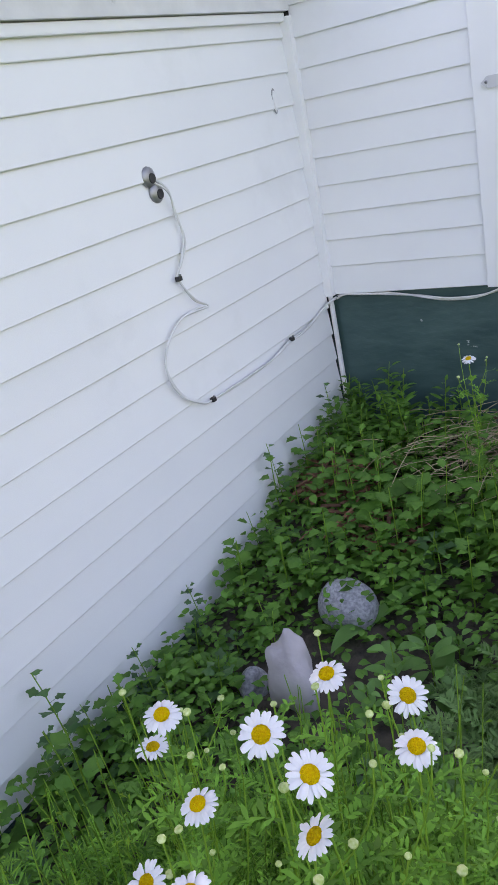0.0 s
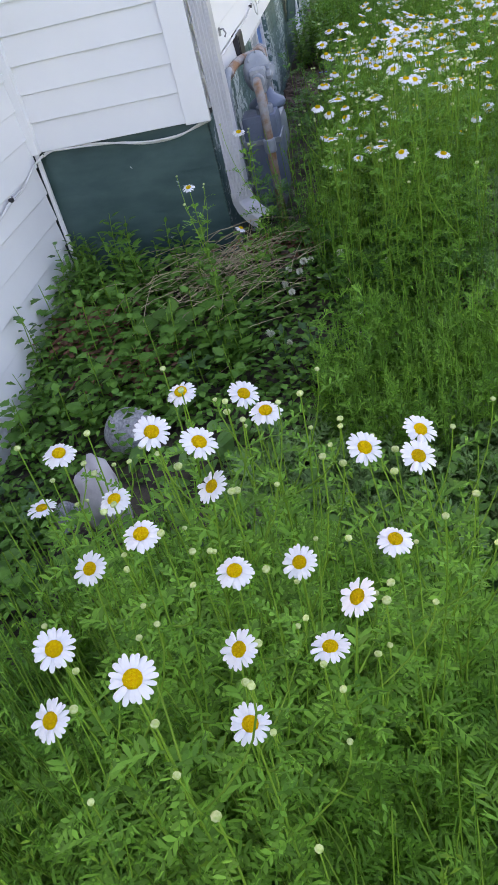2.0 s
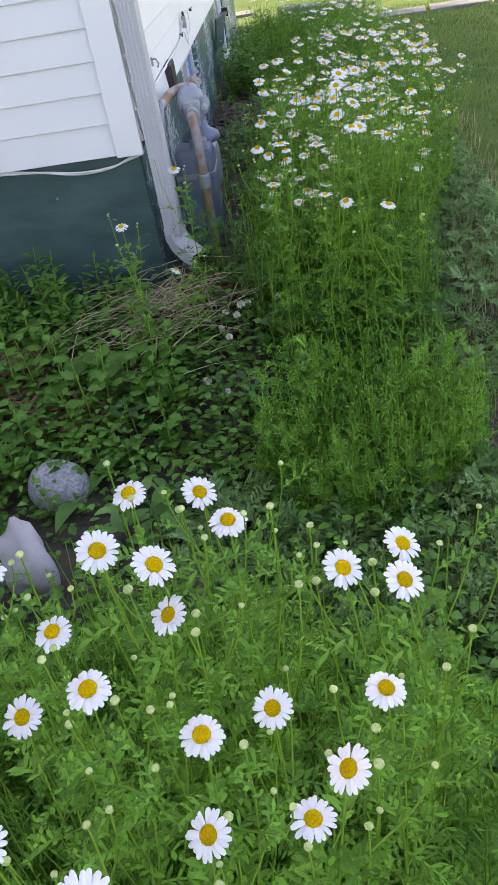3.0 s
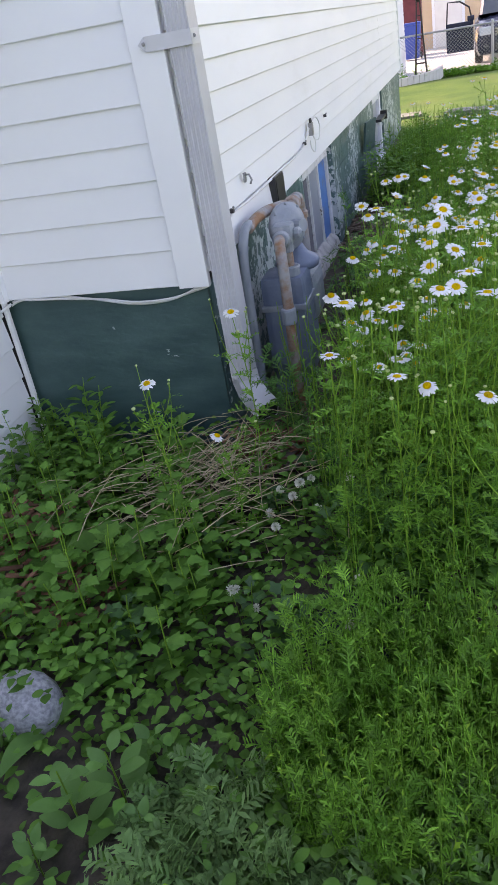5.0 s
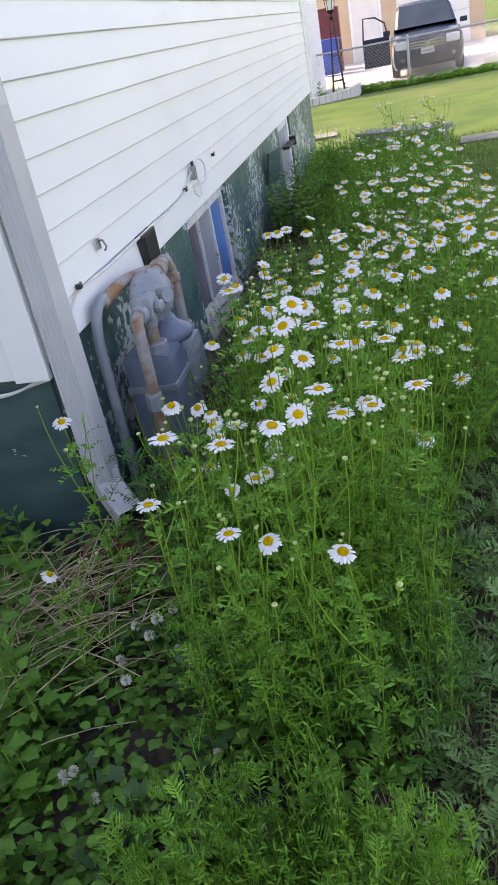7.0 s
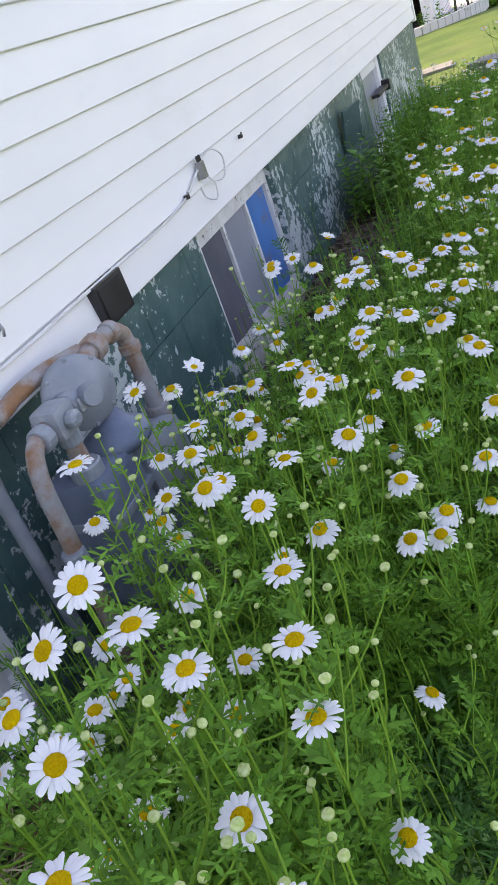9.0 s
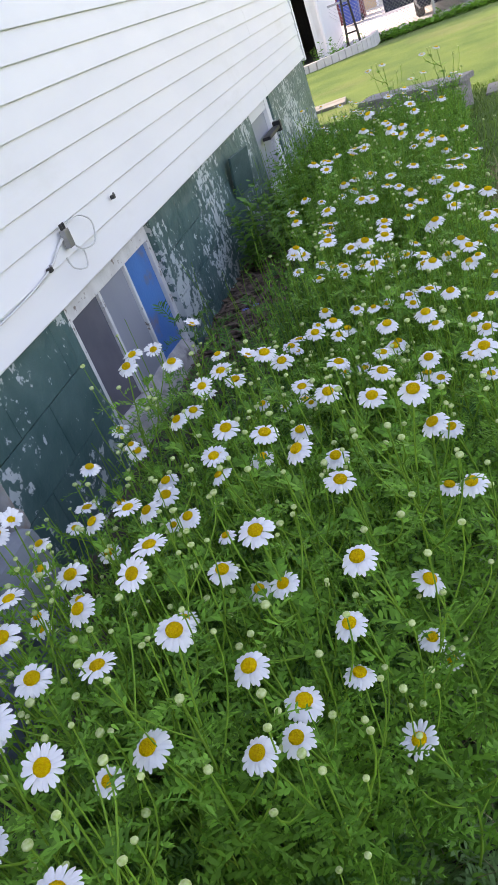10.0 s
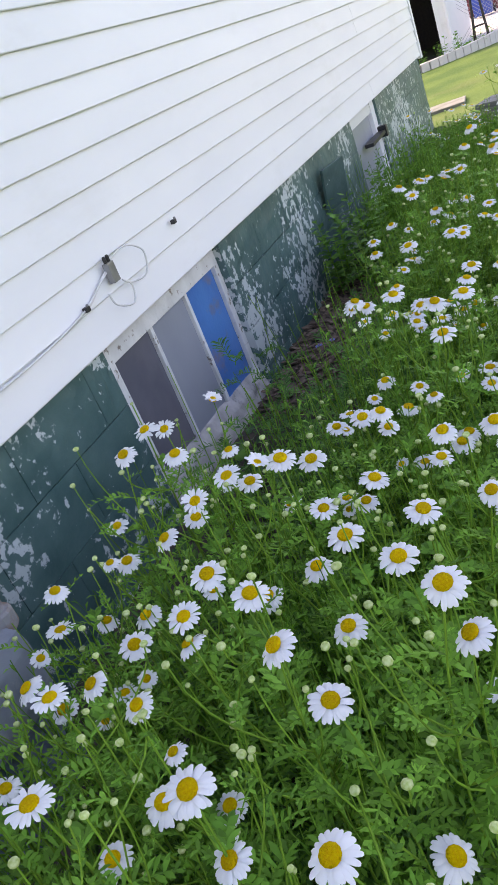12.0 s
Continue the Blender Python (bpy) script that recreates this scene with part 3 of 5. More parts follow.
def clip(at, label="small black cable clip on the siding"):
    c = thing("cable_clip", label, "clip", "cable clips", at=at)
    part("saddle", box(-0.004, -0.010, -0.008, 0.014, 0.010, 0.008, 0.003), M_BLACK, c)
    part("nail", lathe([(0.004, 0), (0.004, 0.006), (0.002, 0.008)], at=(0.010, 0, 0.012), sides=8, turn=Euler((0, radians(90), 0))), M_CLIP, c)
for p in ((fx, -1.066, 0.99), (fx, -1.036, 0.535), (fx, -0.424, 0.55), (f2, 0.305, 0.79), (f2, 1.755, 0.795), (f2, 2.443, 0.845)):
    clip(p)
cc = thing("cable_hook", "bent metal cable hook screwed to the siding", "hook", at=(f2, 0.56, 0.86))
part("plate", box(-0.004, -0.012, -0.018, 0.004, 0.012, 0.018, 0.002), M_CLIP, cc)
part("finger", tube([(0, 0, 0.01), (0.02, -0.005, 0.01), (0.03, -0.01, -0.01), (0.022, -0.01, -0.025)], 0.004), M_CLIP, cc, smooth=True)
cn = thing("cable_connector", "small metal cable splitter on the siding", "connector", at=(f2, 1.945, 0.842))
part("body", box(-0.002, -0.018, -0.035, 0.022, 0.018, 0.03, 0.004), M_CLIP, cn)
for k in (-1, 1):
    part("terminal", lathe([(0.006, 0), (0.006, 0.018), (0.004, 0.022)], at=(0.011, 0.010 * k, 0.03), sides=8), M_BLACK, cn)
for k, z in enumerate((1.325, 1.272)):
    g = thing("cable_grommet", "grey putty grommet where the cable enters", "grommet", "grommets", at=(W1 + 0.006, -1.075 + 0.022 * k, z))
    part("putty", lathe([(0.034, 0), (0.032, 0.008), (0.020, 0.014)], sides=14, turn=Euler((0, radians(90), 0))), M_CLIP, g, smooth=True)
    part("hole", lathe([(0.017, 0), (0.015, 0.004)], at=(0.0135, 0.006, -0.006), sides=12, turn=Euler((0, radians(90), 0))), M_BLACK, g)
pt = thing("siding_patch", "torn pale patch on the siding with a dark rim", "patch", at=(W1 + 0.008, -0.19, 1.465))
part("rim", lathe([(0.030, 0), (0.030, 0.002)], sides=12, turn=Euler((0, radians(90), 0))), M_CLIP, pt).scale = (1, 0.6, 1.6)
part("scab", lathe([(0.026, 0), (0.022, 0.004)], at=(0.0025, 0.0, 0.0), sides=9, turn=Euler((0, radians(90), 0))), M_SIDING_OLD, pt).scale = (1, 0.6, 1.6)

# ---- gas meter ----
gm_ = thing("gas_meter", "grey gas meter with regulator and rusty pipes against the foundation", "gas meter", at=(0.15, 0.55, -0.03))
O = Vector((0.15, 0.55, -0.03))
def L_(p):
    return Vector(p) - O
def gpipe(name, pts, r, m, lab="", n=5, s=12):
    return part(name, tube([p for p in smooth_path([L_(q) for q in pts], n)], r, s), m, gm_, lab, smooth=True)
def flangec(at, r, h, m, axis, name="collar", parent=None):
    t = Vector(axis).to_track_quat("Z", "Y").to_euler()
    return part(name, lathe([(r * 0.9, 0), (r, h * 0.12), (r, h * 0.88), (r * 0.9, h)], at=L_(at), sides=14, turn=t), m, parent or gm_, smooth=False)
# inlet riser on the near side
gpipe("inlet_pipe", [(0.20, 0.235, -0.1), (0.20, 0.245, 0.25), (0.20, 0.258, 0.50), (0.195, 0.275, 0.60), (0.185, 0.315, 0.652), (0.18, 0.38, 0.662)], 0.021, M_RUST, "rusty painted riser")
flangec((0.20, 0.245, 0.36), 0.029, 0.06, M_METER, (0, 0, 1))
flangec((0.185, 0.33, 0.655), 0.032, 0.035, M_METER, (0, 1, 0))
part("valve_body", box(*(L_((0.145, 0.375, 0.622))), *(L_((0.22, 0.455, 0.700))), 0.018), M_METER, gm_, "stop valve body")
part("valve_lug", lathe([(0.018, 0), (0.022, 0.006), (0.022, 0.022), (0.012, 0.03)], at=L_((0.22, 0.415, 0.66)), sides=8, turn=Euler((0, radians(90), 0))), M_METER, gm_)
flangec((0.18, 0.435, 0.585), 0.028, 0.045, M_METER, (0, 0, 1))
gpipe("drop_pipe", [(0.18, 0.435, 0.60), (0.18, 0.435, 0.52)], 0.022, M_RUST)
flangec((0.18, 0.435, 0.490), 0.042, 0.04, M_METER, (0, 0, 1))
# regulator: a tilted pancake housing with a bolted rim and a cap
ax = Vector((0.80, -0.52, 0.10)).normalized()
rt = ax.to_track_quat("Z", "Y").to_euler()
RC = Vector((0.165, 0.555, 0.655))
reg = part("regulator", lathe([(0.040, -0.06), (0.070, -0.034), (0.088, -0.012), (0.094, -0.009), (0.094, 0.009), (0.086, 0.012), (0.066, 0.032), (0.040, 0.046)], at=L_(RC), sides=26, turn=rt), M_METER, gm_, "round regulator housing", smooth=True)
ru = ax.cross(Vector((0, 0, 1))).normalized()
rv = ax.cross(ru)
for k in range(8):
    q = RC + (ru * math.cos(k * math.pi / 4) + rv * math.sin(k * math.pi / 4)) * 0.088 + ax * 0.009
    part("bolt", lathe([(0.006, 0), (0.006, 0.006), (0.003, 0.008)], at=L_(q), sides=6, turn=rt), M_METER, reg)
flangec(RC + ax * 0.036, 0.027, 0.055, M_METER, ax, "regulator_cap")
part("tag", box(*(L_(RC + Vector((0.035, -0.065, -0.02)))), *(L_(RC + Vector((0.041, -0.038, 0.012))))), M_TRIM, gm_, "small white tag")
flangec((0.17, 0.475, 0.658), 0.034, 0.05, M_METER, (0, 1, 0))
gpipe("neck_pipe", [(0.17, 0.44, 0.66), (0.17, 0.56, 0.66)], 0.024, M_METER)
gpipe("bracket_pipe", [(0.055, 0.38, 0.700), (0.065, 0.46, 0.715), (0.09, 0.56, 0.722), (0.14, 0.66, 0.718)], 0.021, M_RUST, "rust-streaked pipe")
# outlet: over the top and down into the meter
gpipe("outlet_pipe", [(0.165, 0.60, 0.700), (0.165, 0.68, 0.712), (0.165, 0.76, 0.712), (0.165, 0.81, 0.69), (0.165, 0.828, 0.64), (0.165, 0.830, 0.42)], 0.024, M_RUST, "rusty outlet pipe")
flangec((0.165, 0.66, 0.710), 0.035, 0.045, M_RUST, (0, 1, 0.05))
flangec((0.165, 0.755, 0.712), 0.031, 0.03, M_RUST, (0, 1, -0.1))
flangec((0.165, 0.829, 0.62), 0.031, 0.03, M_RUST, (0, 0, 1))
flangec((0.165, 0.830, 0.405), 0.036, 0.05, M_RUST, (0, 0, 1))
# blue-grey diaphragm case and bodies
part("diaphragm_case", lathe([(0.05, -0.03), (0.088, -0.018), (0.094, 0.0), (0.088, 0.016), (0.05, 0.04), (0.03, 0.075)], at=L_((0.175, 0.60, 0.495)), sides=24), M_METER_BLUE, gm_, "blue-grey round casing", smooth=True)
part("meter_body", box(*(L_((0.05, 0.42, -0.03))), *(L_((0.19, 0.82, 0.30))), 0.03), M_METER_BLUE, gm_, "blue-grey meter body")
part("index_box", box(*(L_((0.07, 0.585, 0.235))), *(L_((0.240, 0.820, 0.435))), 0.050), M_METER, gm_, "chamfered index housing")
part("lower_case", box(*(L_((0.06, 0.385, 0.10))), *(L_((0.235, 0.575, 0.495))), 0.03), M_METER_BLUE, gm_, "lower blue-grey case")
part("rim", box(*(L_((0.055, 0.378, 0.36))), *(L_((0.241, 0.582, 0.385))), 0.006), M_METER, gm_, "flanged seam")
gpipe("conduit", [(0.04, 0.285, -0.1), (0.04, 0.288, 0.42), (0.042, 0.295, 0.60), (0.048, 0.33, 0.690), (0.052, 0.38, 0.712), (0.055, 0.43, 0.705)], 0.019, M_METER, "grey conduit bend")
# ---- plants: geometry kept as vertex and face lists ----
class Geo:
    def __init__(self):
        self.v, self.f = [], []

    def add(self, verts, faces):
        n = len(self.v)
        self.v.extend(verts)
        self.f.extend([tuple(i + n for i in f) for f in faces])

    def mesh(self, name, material, smooth=True):
        me = bpy.data.meshes.new(name)
        me.from_pydata([tuple(p) for p in self.v], [], self.f)
        me.materials.append(material)
        if smooth:
            me.polygons.foreach_set("use_smooth", [True] * len(me.polygons))
        return me

def frame_of(d):
    d = d.normalized()
    s = d.cross(Vector((0, 0, 1)))
    if s.length < 1e-3:
        s = Vector((1, 0, 0))
    s.normalize()
    return d, s, s.cross(d).normalized()

def g_stem(g, pts, r0, r1, sides=4):
    n = len(pts)
    base = []
    vs = []
    for i, p in enumerate(pts):
        d, s, u = frame_of(pts[min(i + 1, n - 1)] - pts[max(i - 1, 0)])
        r = r0 + (r1 - r0) * i / (n - 1)
        for k in range(sides):
            a = 2 * math.pi * k / sides
            vs.append(p + s * math.cos(a) * r + u * math.sin(a) * r)
    fs = [(i * sides + k, i * sides + (k + 1) % sides, (i + 1) * sides + (k + 1) % sides, (i + 1) * sides + k) for i in range(n - 1) for k in range(sides)]
    g.add(vs, fs)

def g_feather(g, base, d, length, width, rnd, pairs=6, droop=0.5, lobe=0.006):
    """A finely cut leaf: a thin rib with pairs of narrow lobes, many of them forked."""
    d, s, u = frame_of(d)
    def at(t):
        return base + d * (length * t) + Vector((0, 0, -1)) * (droop * length * t * t)
    rib = []
    for i in range(4):
        t = i / 3
        p = at(t)
        w = 0.0022 * (1 - 0.7 * t)
        rib += [p - s * w, p + s * w]
    g.add(rib, [(2 * i, 2 * i + 1, 2 * i + 3, 2 * i + 2) for i in range(3)])
    for i in range(pairs):
        t = 0.15 + 0.8 * i / max(1, pairs - 1)
        p = at(t)
        L = width * (0.35 + 0.65 * math.sin(math.pi * (0.15 + 0.75 * t))) * rnd.uniform(0.7, 1.2)
        for sg in (-1, 1):
            o = (s * sg + d * rnd.uniform(0.5, 1.3) + u * rnd.uniform(-0.1, 0.55)).normalized()
            w = lobe * rnd.uniform(0.7, 1.2)
            wd = (d - o * d.dot(o)).normalized()
            m = p + o * L * 0.55
            tip = p + o * L + Vector((0, 0, -0.15 * L))
            g.add([p - wd * w * 0.4, p + wd * w * 0.4, m + wd * w, m - wd * w, tip], [(0, 1, 2, 3), (3, 2, 4)])
            if rnd.random() < 0.5:
                o2 = (o + d * 0.9 * rnd.choice((-0.6, 1))).normalized()
                g.add([m - wd * w * 0.5, m + wd * w * 0.5, m + o2 * L * 0.5], [(0, 1, 2)])
    tip = at(1.12)
    g.add([at(0.93) - s * lobe, at(0.93) + s * lobe, tip], [(0, 1, 2)])

def g_leaf(g, base, d, length, width, rnd, lobes=0, droop=0.35, fold=0.25, segs=6, stalk=0.0):
    """A broad leaf with a fold at its rib and, if lobes, a toothed edge."""
    d, s, u = frame_of(d)
    if stalk:
        q = base + d * stalk
        g.add([base - s * 0.001, base + s * 0.001, q + s * 0.001, q - s * 0.001], [(0, 1, 2, 3)])
        base = q
    vs, fs = [], []
    for i in range(segs + 1):
        t = i / segs
        w = width * (math.sin(math.pi * min(1, t ** 0.75 * 0.97 + 0.02)) ** 0.8)
        if lobes:
            w *= 1.0 + 0.32 * math.cos(2 * math.pi * t * lobes) if 0.05 < t < 0.97 else 1
        p = base + d * length * t + Vector((0, 0, -1)) * droop * length * t * t
        vs += [p - s * w + u * fold * w, p, p + s * w + u * fold * w]
    for i in range(segs):
        a = 3 * i
        fs += [(a, a + 1, a + 4, a + 3), (a + 1, a + 2, a + 5, a + 4)]
    g.add(vs, fs)

def petals_geo(R, rnd, n=19, cup=0.0, ragged=0.0):
    g = Geo()
    for k in range(n):
        a = 2 * math.pi * (k + rnd.uniform(-0.25, 0.25)) / n
        L = R * rnd.uniform(0.9, 1.05) * (1 - ragged * rnd.random())
        w = R * 0.128 * rnd.uniform(0.85, 1.12)
        dv, sv = Vector((math.cos(a), math.sin(a), 0)), Vector((-math.sin(a), math.cos(a), 0))
        lift, tw = rnd.uniform(-0.06, 0.10) + cup, rnd.uniform(-0.25, 0.25)
        vs = []
        for t, ww, zz in ((0.28, 0.5, 0.0), (0.55, 0.95, 0.05), (0.82, 1.0, 0.04), (0.95, 0.72, 0.0), (1.0, 0.30, -0.03)):
            for sg in (-1, 0, 1):
                vs.append(dv * L * t + sv * sg * w * ww + Vector((0, 0, R * (zz + lift * t - 0.04 * abs(sg)) + tw * sg * w * t + (k % 2) * 0.0006)))
        g.add(vs, [(3 * i + j, 3 * i + j + 1, 3 * i + j + 4, 3 * i + j + 3) for i in range(4) for j in range(2)])
    return g

def disc_geo(R):
    g = Geo()
    prof = [(0.33, -0.05), (0.36, 0.03), (0.33, 0.10), (0.25, 0.15), (0.13, 0.165), (0.03, 0.15)]
    n = 12
    vs = [Vector((R * 1.14 * r * math.cos(2 * math.pi * k / n), R * 1.14 * r * math.sin(2 * math.pi * k / n), R * h)) for r, h in prof for k in range(n)]
    fs = [(i * n + k, i * n + (k + 1) % n, (i + 1) * n + (k + 1) % n, (i + 1) * n + k) for i in range(len(prof) - 1) for k in range(n)]
    fs.append(tuple((len(prof) - 1) * n + k for k in range(n)))
    g.add(vs, fs)
    return g

def bud_geo(R):
    g = Geo()
    prof = [(0.25, -0.7), (0.8, -0.45), (1.0, 0.0), (0.85, 0.42), (0.45, 0.62), (0.1, 0.60)]
    n = 8
    vs = [Vector((R * r * math.cos(2 * math.pi * k / n), R * r * math.sin(2 * math.pi * k / n), R * h)) for r, h in prof for k in range(n)]
    fs = [(i * n + k, i * n + (k + 1) % n, (i + 1) * n + (k + 1) % n, (i + 1) * n + k) for i in range(len(prof) - 1) for k in range(n)]
    fs.append(tuple((len(prof) - 1) * n + k for k in range(n)))
    g.add(vs, fs)
    return g

rp = random.Random(11)
PETALS = [petals_geo(0.0262, rp, n=rp.randint(17, 22), cup=c, ragged=r).mesh("flower_head", M_PETAL) for c, r in ((0.0, 0.0), (-0.1, 0.0), (-0.2, 0.05), (0.08, 0.0), (-0.35, 0.1), (0.35, 0.35))]
DISC = disc_geo(0.0262).mesh("disc", M_DISC)
BUDS = [bud_geo(r).mesh("bud", M_BUD) for r in (0.0054, 0.0064, 0.0044)]

def linked(name, me, parent, m):
    o = new(name, me)
    o.parent = parent
    o.matrix_basis = m
    return o

def tilt_m(p, tilt, az, spin):
    return Matrix.Translation(p) @ Matrix.Rotation(az, 4, "Z") @ Matrix.Rotation(tilt, 4, "Y") @ Matrix.Rotation(spin, 4, "Z")

def daisy_plant(k, h, heads, buds, leafy=1.0):
    """A daisy plant whose first flower stands h above its foot, straight over it."""
    rnd = random.Random(100 + k)
    root = thing("daisy_plant", "flowering daisy with white petals, yellow discs and feathery leaves", "daisy", "daisies in the bed")
    stems, leaves = Geo(), Geo()
    lean = rnd.uniform(0, 6.28)
    bow = Vector((math.cos(lean), math.sin(lean), 0)) * rnd.uniform(0.02, 0.06)
    def main(t):
        return Vector((0, 0, h * t)) + bow * math.sin(math.pi * t)
    g_stem(stems, [main(i / 8) for i in range(9)], 0.0028, 0.0014)
    ends = [(main(1.0), True)]
    for q in range(heads - 1 + buds):
        t0 = rnd.uniform(0.45, 0.85)
        a = rnd.uniform(0, 6.28)
        L = (1 - t0) * h * rnd.uniform(0.75, 1.12)
        out = Vector((math.cos(a), math.sin(a), 0)) * rnd.uniform(0.05, 0.13)
        p0 = main(t0)
        pts = [p0 + out * (1 - (1 - i / 5) ** 2) + Vector((0, 0, L * (i / 5))) for i in range(6)]
        g_stem(stems, pts, 0.0018, 0.0011)
        ends.append((pts[-1], q < heads - 1))
        for j in range(2):
            i = rnd.randint(1, 4)
            b = rnd.uniform(0, 6.28)
            g_feather(leaves, pts[i], Vector((math.cos(b), math.sin(b), 0.6)), rnd.uniform(0.03, 0.06), 0.014, rnd, 4, 0.3, 0.0028)
    n = int(22 * leafy * h / 0.6)
    for i in range(n):
        t = 0.04 + 0.86 * (i / n)
        a = i * 2.4 + rnd.uniform(-0.4, 0.4)
        L = rnd.uniform(0.06, 0.115) * (1.15 - 0.55 * t)
        g_feather(leaves, main(t), Vector((math.cos(a), math.sin(a), rnd.uniform(0.15, 0.9))), L, L * 0.34, rnd, 6, rnd.uniform(0.3, 0.8), 0.0036)
    linked("stem", stems.mesh("stem", M_STEM), root, Matrix.Identity(4))
    linked("foliage", leaves.mesh("foliage", M_FOLIAGE), root, Matrix.Identity(4))
    for i, (p, fl) in enumerate(ends):
        if fl:
            az = rnd.gauss(-0.8, 0.9)
            fm = tilt_m(p, rnd.uniform(0.05, 0.55), az, rnd.uniform(0, 6))
            s = 1.0 if i == 0 else rnd.uniform(0.72, 1.0)
            head = linked("flower_head", rnd.choice(PETALS[:5] if i == 0 or rnd.random() < 0.85 else PETALS[5:]), root, fm @ Matrix.Scale(s, 4))
            linked("disc", DISC, head, Matrix.Identity(4))
        else:
            linked("bud", rnd.choice(BUDS), root, tilt_m(p, rnd.uniform(0, 0.5), rnd.uniform(0, 6), 0))
    return root

VARIANTS = []
k = 0
for h in (0.30, 0.37, 0.44, 0.51, 0.58, 0.65, 0.72, 0.79, 0.86, 0.93):
    for heads, buds in ((1, 4), (2, 4)):
        VARIANTS.append((h, daisy_plant(k, h, heads, buds), heads))
        k += 1
used = set()
def place_daisy(x, y, z, rnd, single=False):
    """Set a plant so that its first flower stands at (x, y, z)."""
    h = max(0.25, z - gz(x, y))
    c = sorted((v for v in VARIANTS if v[2] == 1 or not single), key=lambda v: abs(v[0] - h))[:2 if single else 4]
    hv, ob, _ = rnd.choice(c)
    s = h / hv
    ob_scale = min(1.12, max(0.88, s))
    m = Matrix.Translation((x, y, z - hv * ob_scale)) @ Matrix.Rotation(rnd.gauss(0, 0.5), 4, "Z") @ Matrix.Scale(ob_scale, 4)
    if ob.name not in used:
        used.add(ob.name)
        ob.matrix_basis = m
        return ob
    return copy_thing(ob, m @ Matrix.Scale(1 / ob.scale.x, 4))

rd = random.Random(21)
# the clump beside the extension
CLUMP = [(0.352, -2.406, 0.754), (0.340, -2.550, 0.780), (0.415, -2.572, 0.768), (0.423, -2.599, 0.704), (0.277, -2.621, 0.715), (0.356, -2.735, 0.747),
         (0.238, -2.699, 0.652), (0.181, -2.551, 0.760), (0.480, -2.773, 0.705), (0.548, -2.696, 0.632), (0.635, -2.807, 0.680), (0.685, -2.713, 0.681),
         (0.260, -2.880, 0.700), (0.391, -2.950, 0.730), (0.263, -2.952, 0.657), (0.483, -2.853, 0.648), (0.499, -2.935, 0.614), (0.589, -2.815, 0.596),
         (0.726, -2.568, 0.699), (0.733, -2.496, 0.692), (0.650, -2.546, 0.707), (0.446, -2.367, 0.710), (0.500, -2.470, 0.741), (0.066, -2.491, 0.600)]
# the near end of the long bed
BED_A = [(-0.006, -0.647, 0.540), (0.139, -0.566, 0.323), (0.167, -0.323, 0.620), (0.553, -0.795, 0.658), (0.589, -0.727, 0.761), (0.703, -0.743, 0.747), (0.713, -0.847, 0.620),
         (0.777, -0.827, 0.585), (0.911, -0.832, 0.558), (0.813, -0.777, 0.796), (0.914, -0.604, 0.720), (0.844, -0.684, 0.766), (0.875, -0.588, 0.769),
         (0.973, -0.580, 0.719), (0.781, -0.572, 0.786), (0.777, -0.476, 0.817), (0.852, -0.360, 0.817), (0.904, -0.376, 0.773), (1.034, -0.396, 0.734), (1.063, -0.577, 0.754),
         (0.793, -0.418, 0.844), (0.840, -0.508, 0.802), (0.808, -0.353, 0.867), (0.997, -0.319, 0.751), (0.957, -0.463, 0.670), (1.069, -0.381, 0.524),
         (1.036, -0.092, 0.396), (0.596, -0.044, 0.819), (0.649, 0.215, 0.711), (0.652, 0.161, 0.688), (0.785, -0.039, 0.752), (0.891, -0.102, 0.760), (0.955, -0.216, 0.751)]
BED_B = [(1.026, 0.041, 0.571), (1.061, 0.081, 0.543), (0.901, 0.025, 0.613), (0.870, 0.059, 0.723), (1.004, 0.149, 0.602), (0.960, 0.103, 0.724),
         (1.065, 0.134, 0.546), (1.117, 0.224, 0.488), (1.211, 0.314, 0.449), (1.217, 0.380, 0.321), (1.182, 0.175, 0.400), (1.121, 0.244, 0.565),
         (0.886, 0.249, 0.745), (0.901, 0.163, 0.769), (1.026, 0.301, 0.600), (1.215, 0.402, 0.483), (1.146, 0.302, 0.632), (1.013, 0.313, 0.694),
         (1.302, 0.499, 0.585), (1.115, 0.454, 0.660), (1.246, 0.537, 0.746), (1.054, 0.486, 0.710), (1.264, 0.519, 0.693), (0.748, 0.217, 0.674)]
for p in CLUMP + BED_A + BED_B:
    place_daisy(*p, rd, True)
# the rest of the long bed, thinning out with distance
def bed_edge(y):
    return 1.42 + 0.12 * noise.noise(Vector((y * 1.3, 0, 7)))
taken = list(CLUMP + BED_A + BED_B)
count = sparse = 0
for tries in range(9000):
    if count >= 175:
        break
    y = rd.uniform(-0.5, 5.4)
    x = rd.uniform(0.28, bed_edge(y))
    if 3.0 < y < 5.3 and x < 0.75:
        continue
    if x < (0.48 if y < 1.4 else 0.66) and y < 4.0:
        continue
    if 1.15 < y < 2.4 and x < 0.85:
        continue
    if y < 0.6 and x > 0.95:
        continue
    if y > 3.05 + 0.5 * (x - 0.9):
        sparse += 1
        if sparse % 45:
            continue
    gap = 0.075 if y < 2 else 0.095
    if any((x - q[0]) ** 2 + (y - q[1]) ** 2 < gap * gap for q in taken):
        continue
    z = 0.565 + 0.16 * noise.noise(Vector((x * 2.2, y * 2.2, 2))) + rd.uniform(-0.10, 0.14) - 0.20 * sstep(4.6, 6.2, y)
    taken.append((x, y, z))
    place_daisy(x, y, z, rd)
    count += 1

